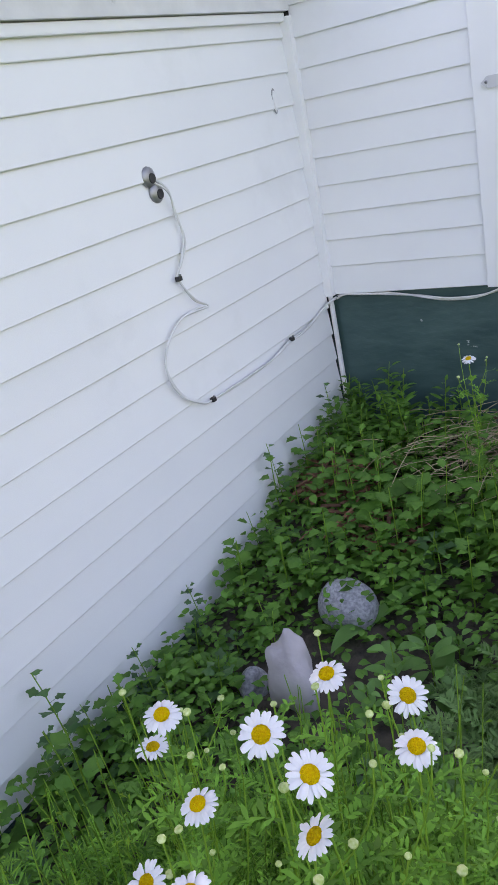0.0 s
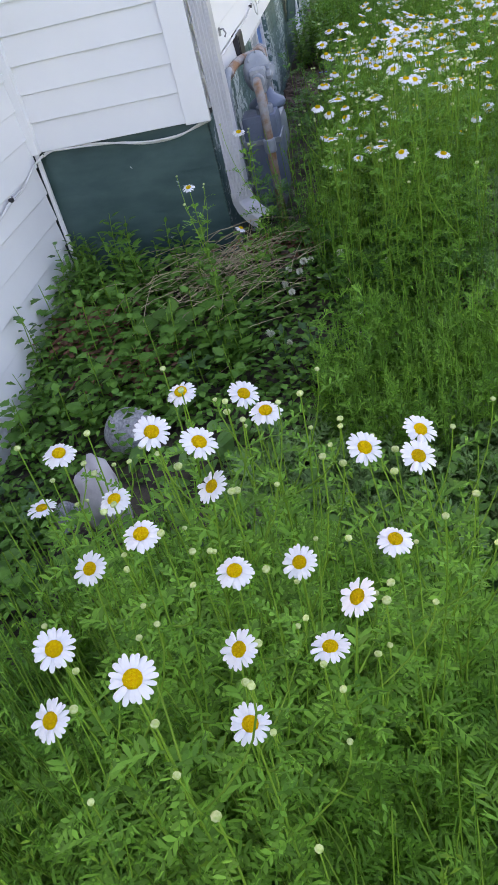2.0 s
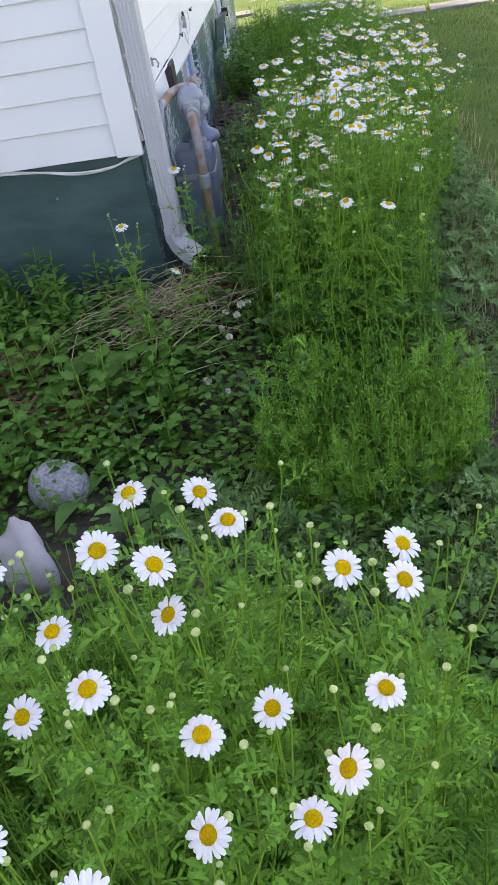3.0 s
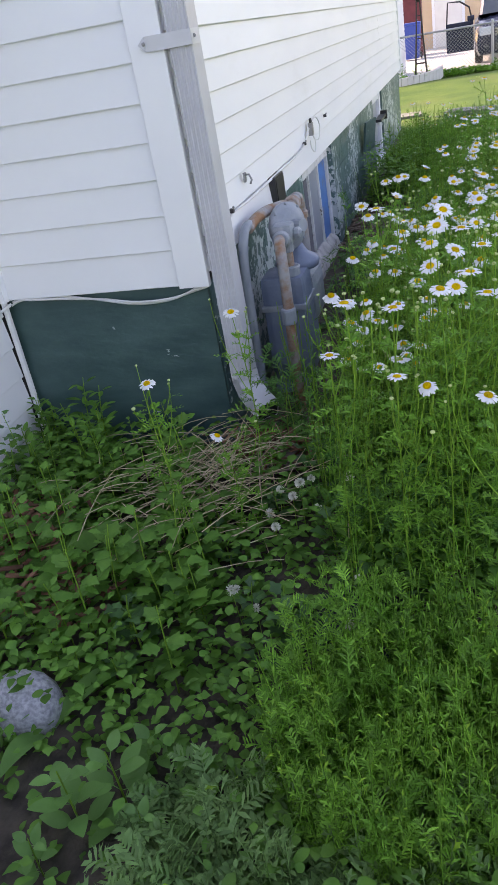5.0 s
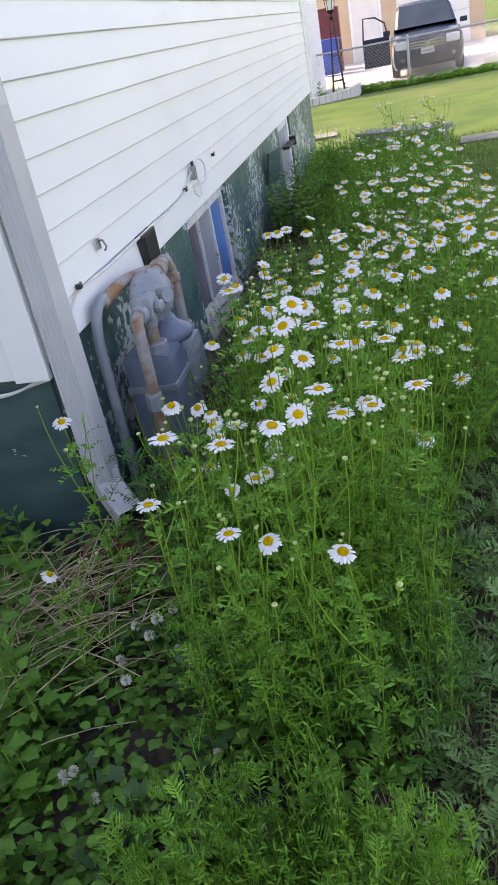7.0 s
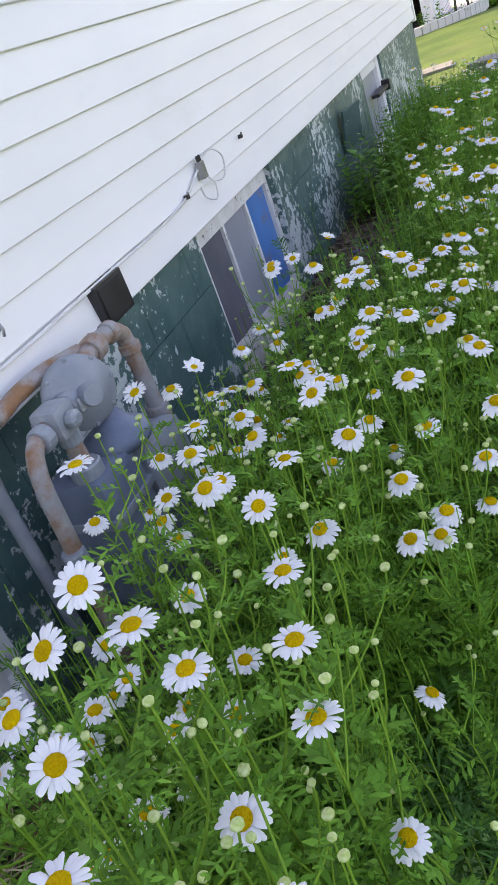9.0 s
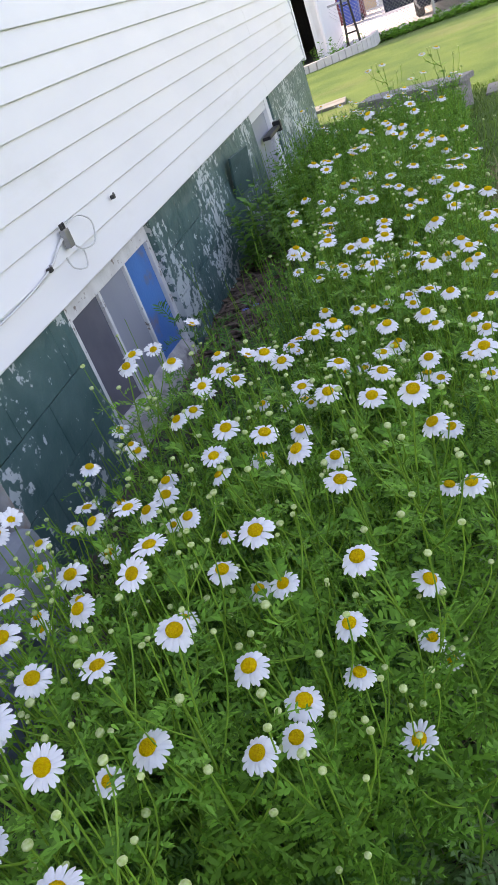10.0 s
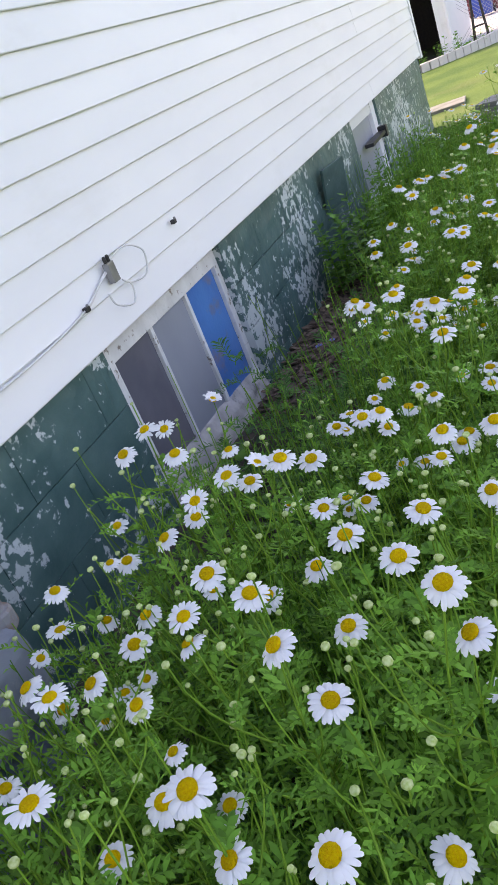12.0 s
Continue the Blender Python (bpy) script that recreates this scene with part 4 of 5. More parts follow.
# a tight group of daisies round the bench
for i in range(36):
    x, y = rd.uniform(0.35, 1.40), rd.uniform(5.4, 6.5)
    place_daisy(x, y, gz(x, y) + rd.uniform(0.27, 0.38), rd)

# plants of which no copy was needed
for _, ob, _ in VARIANTS:
    if ob.name not in used:
        for o in (*ob.children_recursive, ob):
            bpy.data.objects.remove(o)

# ---- feathery undergrowth of the beds (uncountable) ----
def undergrowth(name, label, region, n, material, hmin, hmax, Lmin, Lmax, seed, pairs=7, lobe=0.0030, up=(0.1, 1.3), cat="foliage", inside=None):
    rnd = random.Random(seed)
    g = Geo()
    x0, y0, x1, y1 = region
    made = 0
    while made < n:
        x, y = rnd.uniform(x0, x1), rnd.uniform(y0, y1)
        made += 1
        if inside and not inside(x, y, rnd):
            continue
        z = gz(x, y) + hmin + (hmax - hmin) * (1 - 0.75 * sstep(4.6, 6.0, y)) * rnd.random() ** 1.4 * (0.65 + 0.5 * noise.noise(Vector((x * 3, y * 3, seed))))
        a = rnd.uniform(0, 6.28)
        L = rnd.uniform(Lmin, Lmax)
        g_feather(g, Vector((x, y, z)), Vector((math.cos(a), math.sin(a), rnd.uniform(*up))), L, L * 0.36, rnd, pairs, rnd.uniform(0.2, 0.9), lobe)
    return tagged(new(name, g.mesh(name, material)), label, cat, kind="stuff")

def in_bed(x, y, rnd):
    if x > bed_edge(y) + 0.05 or x < 0.12 or y < -0.78:
        return False
    if x > 1.10 + 0.30 * sstep(0.3, 1.6, y) + 0.06 * noise.noise(Vector((x * 6, y * 6, 3))):
        return False
    if y < -0.2 and x < 0.25 + 0.35 * -y:
        return False
    if 2.6 < y < 3.8 and x < 0.38:
        return False
    if x < 0.55 and 0.9 < y < 3.9 and rnd.random() < 0.75:
        return False
    return not (x < 0.4 and 0.1 < y < 1.0)
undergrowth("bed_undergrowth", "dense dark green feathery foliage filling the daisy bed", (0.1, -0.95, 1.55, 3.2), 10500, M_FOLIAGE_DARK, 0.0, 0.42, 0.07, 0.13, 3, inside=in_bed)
undergrowth("bed_undergrowth", "dense feathery foliage in the far part of the bed", (0.1, 3.2, 1.6, 7.2), 5600, M_FOLIAGE, 0.0, 0.42, 0.09, 0.15, 4, 4, 0.005, up=(0.4, 2.2), inside=in_bed)
def in_clump(x, y, rnd):
    return ((x - 0.28) / 0.66) ** 2 + ((y + 2.62) / 0.62) ** 2 < 1
undergrowth("clump_undergrowth", "bright green feathery foliage under the daisies", (-0.45, -3.3, 1.0, -1.9), 6500, M_FOLIAGE, 0.0, 0.52, 0.07, 0.13, 5, inside=in_clump)
def in_bush(x, y, rnd):
    return ((x - 0.78) / 0.36) ** 2 + ((y + 1.28) / 0.32) ** 2 < 1
undergrowth("green_bush", "fine-leaved green plants not yet in flower", (0.4, -1.65, 1.2, -0.9), 3800, M_FOLIAGE, 0.02, 0.44, 0.05, 0.09, 6, lobe=0.0022, up=(0.6, 2.5), inside=in_bush)
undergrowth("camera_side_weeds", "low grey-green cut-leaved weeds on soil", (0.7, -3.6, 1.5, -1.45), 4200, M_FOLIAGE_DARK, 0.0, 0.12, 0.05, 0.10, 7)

# leafy upright shoots that carry no flower
def shoots(name, label, region, n, hmin, hmax, seed, inside, material, tips=0.0, leaf=0.045, wide=0.0032):
    rnd = random.Random(seed)
    g, tipg = Geo(), Geo()
    x0, y0, x1, y1 = region
    for i in range(n):
        x, y = rnd.uniform(x0, x1), rnd.uniform(y0, y1)
        if not inside(x, y, rnd):
            continue
        b = Vector((x, y, gz(x, y)))
        a, H = rnd.uniform(0, 6.28), rnd.uniform(hmin, hmax) * (1 - 0.6 * sstep(4.8, 6.0, y))
        o = Vector((math.cos(a), math.sin(a), 0)) * rnd.uniform(0.0, 0.16) * H
        P = [b + o * (t * t) + Vector((0, 0, H * t)) for t in (0, 0.35, 0.7, 1)]
        g_stem(g, P, 0.0020, 0.0009, 3)
        for q in range(int(H / 0.024)):
            t = 0.18 + 0.82 * (q + rnd.random()) / (H / 0.024)
            t = min(t, 1.0)
            p = b + o * (t * t) + Vector((0, 0, H * t))
            c = q * 2.4 + rnd.uniform(-0.5, 0.5)
            d = Vector((math.cos(c), math.sin(c), rnd.uniform(0.5, 1.7))).normalized()
            sd = Vector((-math.sin(c), math.cos(c), 0))
            L = leaf * rnd.uniform(0.6, 1.25) * (1.15 - 0.6 * t)
            w = wide * rnd.uniform(0.7, 1.2)
            m = p + d * L * 0.55
            e = p + d * L + Vector((0, 0, -0.25 * L))
            tgt = tipg if tips and t > 0.86 and (seed + i) % 3 == 0 else g
            tgt.add([p, m - sd * w, e, m + sd * w], [(0, 1, 2, 3)])
            if L > 0.03:
                for sg in (-1, 1):
                    f = p + d * L * 0.45
                    tgt.add([f - d * w * 0.7, f + sd * sg * L * 0.32 + d * L * 0.2, f + d * w * 0.7], [(0, 1, 2)])
    tagged(new(name, g.mesh(name, material)), label, "foliage", kind="stuff")
    if tipg.v:
        tagged(new("shoot_tips", tipg.mesh("shoot_tips", M_TIP)), "yellow-green young tips of the shoots", "foliage", kind="stuff")
shoots("bed_shoots", "tall leafy green shoots crowding the daisy bed", (0.2, -0.95, 1.5, 3.4), 1500, 0.34, 0.62, 51, lambda x, y, r: in_bed(x, y, r) and x > 0.35 + 0.28 * sstep(0.8, 1.6, y), M_FOLIAGE)
shoots("bed_shoots", "tall green shoots without flowers in the far bed", (0.3, 3.4, 1.5, 6.4), 1150, 0.30, 0.56, 52, in_bed, M_FOLIAGE, leaf=0.06, wide=0.005)
shoots("clump_shoots", "bright green leafy shoots among the daisies", (-0.4, -3.25, 1.0, -2.0), 480, 0.36, 0.60, 53, in_clump, M_FOLIAGE, tips=1.0)
shoots("bush_shoots", "slender leafy shoots of the green bush", (0.4, -1.62, 1.15, -0.95), 420, 0.28, 0.46, 54, in_bush, M_FOLIAGE, tips=1.0, leaf=0.04, wide=0.0026)
shoots("young_shoots", "low silvery-green shoots with bright tips", (0.15, -2.0, 1.25, -1.4), 420, 0.10, 0.24, 55, lambda x, y, r: x > 0.30 + 0.3 * r.random(), M_SILVER, tips=1.0, leaf=0.06, wide=0.005)
undergrowth("silvery_weeds", "grey-green cut-leaved weeds on the soil", (0.15, -2.05, 1.3, -1.35), 1500, M_SILVER, 0.0, 0.16, 0.07, 0.13, 56, lobe=0.005)

undergrowth("edge_weeds", "low grey-green weeds along the bed's outer edge", (1.0, -1.0, 1.6, 1.6), 1700, M_SILVER, 0.0, 0.13, 0.06, 0.12, 57, lobe=0.004, inside=lambda x, y, r: x > 1.04 + 0.28 * sstep(0.3, 1.6, y))

# upright stems of the bed
g = Geo()
rnd = random.Random(8)
for i in range(1500):
    y = rnd.uniform(-0.9, 6.2)
    x = rnd.uniform(0.2, bed_edge(y))
    if not in_bed(x, y, rnd):
        continue
    b = Vector((x, y, gz(x, y)))
    a, L = rnd.uniform(0, 6.28), rnd.uniform(0.3, 0.6) * (1 - 0.5 * sstep(4.8, 6.0, y))
    o = Vector((math.cos(a), math.sin(a), 0)) * rnd.uniform(0, 0.08)
    g_stem(g, [b + o * (t * t) + Vector((0, 0, L * t)) for t in (0, 0.35, 0.7, 1)], 0.0024, 0.0012, 3)
for i in range(420):
    x, y = rnd.uniform(-0.35, 0.95), rnd.uniform(-3.2, -2.0)
    if in_clump(x, y, rnd):
        b = Vector((x, y, gz(x, y)))
        a, L = rnd.uniform(0, 6.28), rnd.uniform(0.4, 0.68)
        o = Vector((math.cos(a), math.sin(a), 0)) * rnd.uniform(0, 0.08)
        g_stem(g, [b + o * (t * t) + Vector((0, 0, L * t)) for t in (0, 0.35, 0.7, 1)], 0.0024, 0.0012, 3)
tagged(new("bare_stems", g.mesh("bare_stems", M_STEM)), "thin upright green stems among the daisies", "stems", kind="stuff")

# ---- broad-leaved weeds ----
def weed_plant(k, h, nl, leafL, leafW, lobes, material, label, cat="weed", group="weeds by the wall", droop=0.4, opposite=False):
    rnd = random.Random(300 + k)
    root = thing("weed_plant", label, cat, group)
    st, lv = Geo(), Geo()
    bow = Vector((rnd.uniform(-1, 1), rnd.uniform(-1, 1), 0)) * 0.1 * h
    def main(t):
        return Vector((0, 0, h * t)) + bow * t * t
    g_stem(st, [main(i / 6) for i in range(7)], 0.003, 0.0016)
    for i in range(nl):
        t = 0.12 + 0.88 * i / nl
        for a in ((i * 1.57, i * 1.57 + math.pi) if opposite else (i * 2.4,)):
            a += rnd.uniform(-0.3, 0.3)
            s = (1.15 - 0.6 * t) * rnd.uniform(0.8, 1.15)
            g_leaf(lv, main(t), Vector((math.cos(a), math.sin(a), rnd.uniform(0.2, 0.8))), leafL * s, leafW * s, rnd, lobes, droop * rnd.uniform(0.2, 1.1), rnd.uniform(-0.1, 0.3), 9 if lobes else 6, 0.02)
    linked("stem", st.mesh("stem", M_STEM), root, Matrix.Identity(4))
    linked("leaves", lv.mesh("leaves", material), root, Matrix.Identity(4))
    return root

NETTLE = [weed_plant(i, 0.26 + 0.05 * i, 9, 0.085, 0.018, 0, M_LEAF, "upright weed with narrow green leaves by the foundation", opposite=True) for i in range(3)]
LOBED = [weed_plant(10 + i, 0.14 + 0.05 * i, 8, 0.07, 0.030, 3, M_LEAF, "bushy weed with lobed green leaves") for i in range(4)]
DARKW = [weed_plant(20 + i, 0.10 + 0.04 * i, 8, 0.055, 0.020, 2, M_LEAF_DARK, "low dark green weed with toothed leaves") for i in range(3)]
CREEP = [weed_plant(30 + i, 0.36 + 0.1 * i, 13, 0.058, 0.026, 2, M_LEAF_DARK, "tall goosefoot weed against the siding") for i in range(2)]
SMOOTH = [weed_plant(40 + i, 0.15 + 0.05 * i, 5, 0.088, 0.024, 0, M_LEAF_PALE, "seedling with broad smooth pale green leaves", opposite=True) for i in range(2)]
done = set()
def plant_at(ob, x, y, rot, s):
    m = Matrix.Translation((x, y, gz(x, y) - 0.005)) @ Matrix.Rotation(rot, 4, "Z") @ Matrix.Scale(s, 4)
    if ob.name not in done:
        done.add(ob.name)
        ob.matrix_basis = m
        return ob
    return copy_thing(ob, m @ Matrix.Scale(1 / ob.scale.x, 4))
rw = random.Random(77)
for i in range(28):
    plant_at(rw.choice(NETTLE), rw.uniform(-0.80, -0.22), rw.uniform(-0.36, -0.06), rw.uniform(0, 6), rw.uniform(0.55, 0.9))
for i in range(85):
    x, y = rw.uniform(-0.80, 0.12), rw.uniform(-1.15, -0.30)
    plant_at(rw.choice(LOBED), x, y, rw.uniform(0, 6), rw.uniform(0.7, 1.15))
for i in range(48):
    y = rw.uniform(-2.7, -0.9)
    plant_at(rw.choice(LOBED + DARKW), rw.uniform(-0.80, -0.45), y, rw.uniform(0, 6), rw.uniform(0.7, 1.2))
for i in range(30):
    x, y = rw.uniform(-0.1, 0.75), rw.uniform(-1.15, -0.15)
    plant_at(rw.choice(DARKW), x, y, rw.uniform(0, 6), rw.uniform(0.8, 1.3))
for i in range(20):
    plant_at(rw.choice(DARKW + LOBED[:2]), rw.uniform(-0.5, 0.9), rw.uniform(-2.15, -1.75), rw.uniform(0, 6), rw.uniform(0.6, 1.0))
for x, y, s in ((-0.02, -1.50, 1.1), (0.06, -1.42, 1.2), (0.10, -1.30, 0.8), (-0.06, -1.62, 0.7), (0.16, -1.52, 0.7)):
    plant_at(SMOOTH[int(s * 10) % 2], x, y, s * 9, s)
for x, y, s, q in ((-0.77, -2.10, 0.95, 1), (-0.74, -2.16, 0.8, 0), (-0.75, -2.02, 0.7, 0), (-0.74, -1.78, 0.75, 0), (-0.77, -0.80, 0.78, 1), (-0.76, -0.30, 0.9, 0), (-0.77, -1.45, 0.7, 0)):
    plant_at(CREEP[q], x, y, s * 5, s)
# leafy bush in front of the second window
BUSH = [weed_plant(60 + i, 0.5 + 0.1 * i, 34, 0.085, 0.030, 2, M_LEAF, "leafy green bush against the foundation", "bush", "leafy bush", 0.5) for i in range(2)]
for i in range(40):
    plant_at(rw.choice(BUSH), rw.uniform(0.08, 0.62), rw.uniform(3.5, 5.3), rw.uniform(0, 6), rw.uniform(0.55, 0.88))
for i in range(16):
    plant_at(rw.choice(LOBED + DARKW), rw.uniform(0.08, 0.4), rw.uniform(1.0, 2.3), rw.uniform(0, 6), rw.uniform(0.7, 1.1))

# small leaf litter of the weedy corner
g = Geo()
rnd = random.Random(12)
for i in range(13500):
    x, y = rnd.uniform(-0.83, 1.0), rnd.uniform(-2.9, -0.05)
    bare = math.hypot((x + 0.05) / 0.5, (y + 1.55) / 0.22) < 1
    if bare and rnd.random() < 0.85:
        continue
    a = rnd.uniform(0, 6.28)
    g_leaf(g, Vector((x, y, gz(x, y) + 0.16 * rnd.random() ** 1.6)), Vector((math.cos(a), math.sin(a), rnd.uniform(0.0, 0.9))), rnd.uniform(0.02, 0.055), rnd.uniform(0.007, 0.016), rnd, rnd.choice((0, 2)), 0.4, 0.2, 5)
tagged(new("ground_cover", g.mesh("ground_cover", M_LEAF)), "mat of small green leaves over the soil", "ground cover", kind="stuff")

# straw
g = Geo()
rnd = random.Random(14)
for i in range(300):
    x, y = rnd.gauss(0.0, 0.20), rnd.gauss(-0.42, 0.17)
    if y > -0.05 or x < -0.8:
        continue
    a, L = rnd.gauss(0.5, 0.8), rnd.uniform(0.08, 0.34)
    z = gz(x, y) + rnd.uniform(0.05, 0.22)
    d = Vector((math.cos(a), math.sin(a), rnd.uniform(-0.15, 0.35)))
    g_stem(g, [Vector((x, y, z)) + d * L * t + Vector((0, 0, -0.25 * L * t * t)) for t in (-0.5, -0.2, 0.15, 0.5)], 0.0018, 0.0012, 3)
tagged(new("dead_straw", g.mesh("dead_straw", M_STRAW)), "tangle of dry straw and dead stalks", "straw", kind="stuff")
# mulch chips by the first window
g = Geo()
for i in range(900):
    x, y = rnd.uniform(0.0, 0.40), rnd.uniform(2.45, 3.95)
    a, L, w = rnd.uniform(0, 6.28), rnd.uniform(0.015, 0.05), rnd.uniform(0.005, 0.012)
    d, s = Vector((math.cos(a), math.sin(a), rnd.uniform(-0.3, 0.3))) * L, Vector((-math.sin(a), math.cos(a), rnd.uniform(-0.3, 0.3))) * w
    c = Vector((x, y, gz(x, y) + rnd.uniform(0.002, 0.02)))
    q = Vector((0, 0, 0.004))
    g.add([c - d - s, c + d - s, c + d + s, c - d + s, c - d - s + q, c + d - s + q, c + d + s + q, c - d + s + q],
          [(4, 5, 6, 7), (0, 1, 5, 4), (1, 2, 6, 5), (2, 3, 7, 6), (3, 0, 4, 7)])
tagged(new("mulch", g.mesh("mulch", M_MULCH, False)), "brown bark mulch and dead leaves along the foundation", "mulch", kind="stuff")

g = Geo()
for cx, cy, n in ((-0.62, -0.62, 260), (0.20, -0.13, 170), (-0.35, -0.85, 120)):
    for i in range(n):
        x, y = rnd.gauss(cx, 0.10), rnd.gauss(cy, 0.07)
        a, L, w = rnd.uniform(0, 6.28), rnd.uniform(0.012, 0.045), rnd.uniform(0.004, 0.010)
        d, s = Vector((math.cos(a), math.sin(a), rnd.uniform(-0.4, 0.4))) * L, Vector((-math.sin(a), math.cos(a), rnd.uniform(-0.3, 0.3))) * w
        c = Vector((x, y, gz(x, y) + rnd.uniform(0.02, 0.10)))
        q = Vector((0, 0, 0.004))
        g.add([c - d - s, c + d - s, c + d + s, c - d + s, c - d - s + q, c + d - s + q, c + d + s + q, c - d + s + q],
              [(4, 5, 6, 7), (0, 1, 5, 4), (1, 2, 6, 5), (2, 3, 7, 6), (3, 0, 4, 7)])
tagged(new("red_mulch", g.mesh("red_mulch", M_MULCH_RED, False)), "reddish wood chips and dead leaves in the weedy corner", "mulch", kind="stuff")

# a long arching dock leaf and broad soft leaves among the weeds
dock = thing("dock_plant", "dock with long arching yellow-green leaves", "weed", at=(-0.22, -1.27, gz(-0.22, -1.27)))
dg = Geo()
for a, L in ((0.9, 0.40), (2.6, 0.22), (4.4, 0.2)):
    g_leaf(dg, Vector((0, 0, 0)), Vector((math.cos(a), math.sin(a), 0.75)), L, 0.034, rnd, 0, 0.55, 0.3, 10, 0.02)
linked("leaves", dg.mesh("leaves", M_LEAF_PALE), dock, Matrix.Identity(4))
for x, y in ((-0.12, -0.71), (-0.28, -0.85)):
    bl = thing("broad_leaf_weed", "weed with large soft round green leaves", "weed", "broad-leaved weeds", at=(x, y, gz(x, y)))
    dg = Geo()
    for k in range(6):
        a = k * 1.05 + x * 9
        g_leaf(dg, Vector((0, 0, 0.02)), Vector((math.cos(a), math.sin(a), rnd.uniform(0.8, 1.6))), 0.11, 0.050, rnd, 0, 0.5, 0.15, 8, rnd.uniform(0.08, 0.16))
    linked("leaves", dg.mesh("leaves", M_LEAF), bl, Matrix.Identity(4))

# clover heads
def clover():
    root = thing("clover_flower", "small round white clover flower", "clover", "clover flowers")
    st, hd = Geo(), Geo()
    g_stem(st, [Vector((0.01 * t, 0, 0.11 * t)) for t in (0, 0.5, 1)], 0.0012, 0.001, 3)
    for i in range(46):
        ph, th = math.acos(1 - 1.7 * (i + 0.5) / 46), i * 2.4
        d = Vector((math.sin(ph) * math.cos(th), math.sin(ph) * math.sin(th), math.cos(ph)))
        s = d.orthogonal().normalized() * 0.0022
        c = Vector((0.01, 0, 0.112))
        hd.add([c + d * 0.003 - s, c + d * 0.003 + s, c + d * 0.0125 + s * 0.7, c + d * 0.0125 - s * 0.7], [(0, 1, 2, 3)])
    linked("stem", st.mesh("stem", M_STEM), root, Matrix.Identity(4))
    linked("flower_head", hd.mesh("flower_head", M_CLOVER), root, Matrix.Identity(4))
    return root
cl = clover()
first = True
for i in range(16):
    x, y = rw.uniform(0.15, 0.72), rw.uniform(-1.05, -0.45)
    m = Matrix.Translation((x, y, gz(x, y) + 0.02)) @ Matrix.Rotation(rw.uniform(0, 6), 4, "Z") @ Matrix.Scale(rw.uniform(0.8, 1.2), 4)
    if first:
        cl.matrix_basis, first = m, False
    else:
        copy_thing(cl, m)
# blue flowers
for x, y, z in ((0.33, 2.62, 0.20), (0.36, 2.70, 0.17)):
    b = thing("blue_flower", "small blue flower among the daisies", "flower", "blue flowers", at=(x, y, gz(x, y)))
    st = Geo()
    g_stem(st, [Vector((0, 0, z * t)) for t in (0, 0.5, 1)], 0.0014, 0.001, 3)
    linked("stem", st.mesh("stem", M_STEM), b, Matrix.Identity(4))
    linked("flower_head", petals_geo(0.019, rw, 10, 0.2, 0.2).mesh("flower_head", M_BLUEFLOWER), b, Matrix.Translation((0, 0, z)))

# ---- stones and scraps ----
def stone(name, label, at, size, material, seed, rough=0.25, facets=2):
    bm = bmesh.new()
    bmesh.ops.create_icosphere(bm, subdivisions=3, radius=1.0)
    for v in bm.verts:
        n1 = noise.noise(v.co * 0.9 + Vector((seed, 0, 0)))
        n2 = noise.noise(v.co * 2.6 + Vector((0, seed, 0)))
        c = v.co * (1 + rough * n1 + rough * 0.35 * n2)
        if facets:
            c.x = round(c.x * 3 * facets) / (3 * facets) * 0.35 + c.x * 0.65
        v.co = Vector((c.x * size[0], c.y * size[1], c.z * size[2]))
    o = mesh_ob(name, bm, material, smooth=True)
    o.location = at
    return tagged(o, label, "rock")
stone("rock", "pale pinkish angular rock standing in the weeds", (-0.30, -1.62, gz(-0.30, -1.62) + 0.10), (0.075, 0.06, 0.16), M_ROCK_PALE, 3.1, 0.55, 2)
stone("rock", "round speckled granite boulder half hidden by weeds", (-0.31, -1.22, gz(-0.31, -1.22) + 0.04), (0.11, 0.09, 0.10), M_GRANITE, 7.7, 0.12, 0)
stone("rock", "flat brown stone lying on bare soil", (0.20, -1.70, gz(0.20, -1.70) + 0.01), (0.10, 0.07, 0.05), M_ROCK_BROWN, 1.9, 0.4, 1)
stone("rock", "small blue-grey stone by the wall", (-0.47, -1.62, gz(-0.47, -1.62) + 0.02), (0.05, 0.05, 0.06), M_GRANITE, 5.2, 0.4, 2)
stone("rock", "reddish broken stone below the downspout", (0.20, -0.16, gz(0.2, -0.16) + 0.02), (0.08, 0.06, 0.045), M_ROCK_BROWN, 9.2, 0.4, 2)
bm = bmesh.new()
bmesh.ops.create_grid(bm, x_segments=12, y_segments=10, size=0.5)
for v in bm.verts:
    x, y = 0.58 + v.co.x * 0.26, -0.92 + v.co.y * 0.20
    v.co = Vector((x, y, gz(x, y) + 0.05 + 0.03 * noise.noise(Vector((x * 14, y * 14, 0)))))
bmesh.ops.solidify(bm, geom=bm.faces[:], thickness=0.002)
tagged(mesh_ob("weed_fabric", bm, M_FABRIC, smooth=True), "scrap of crumpled black weed fabric on the soil", "fabric")

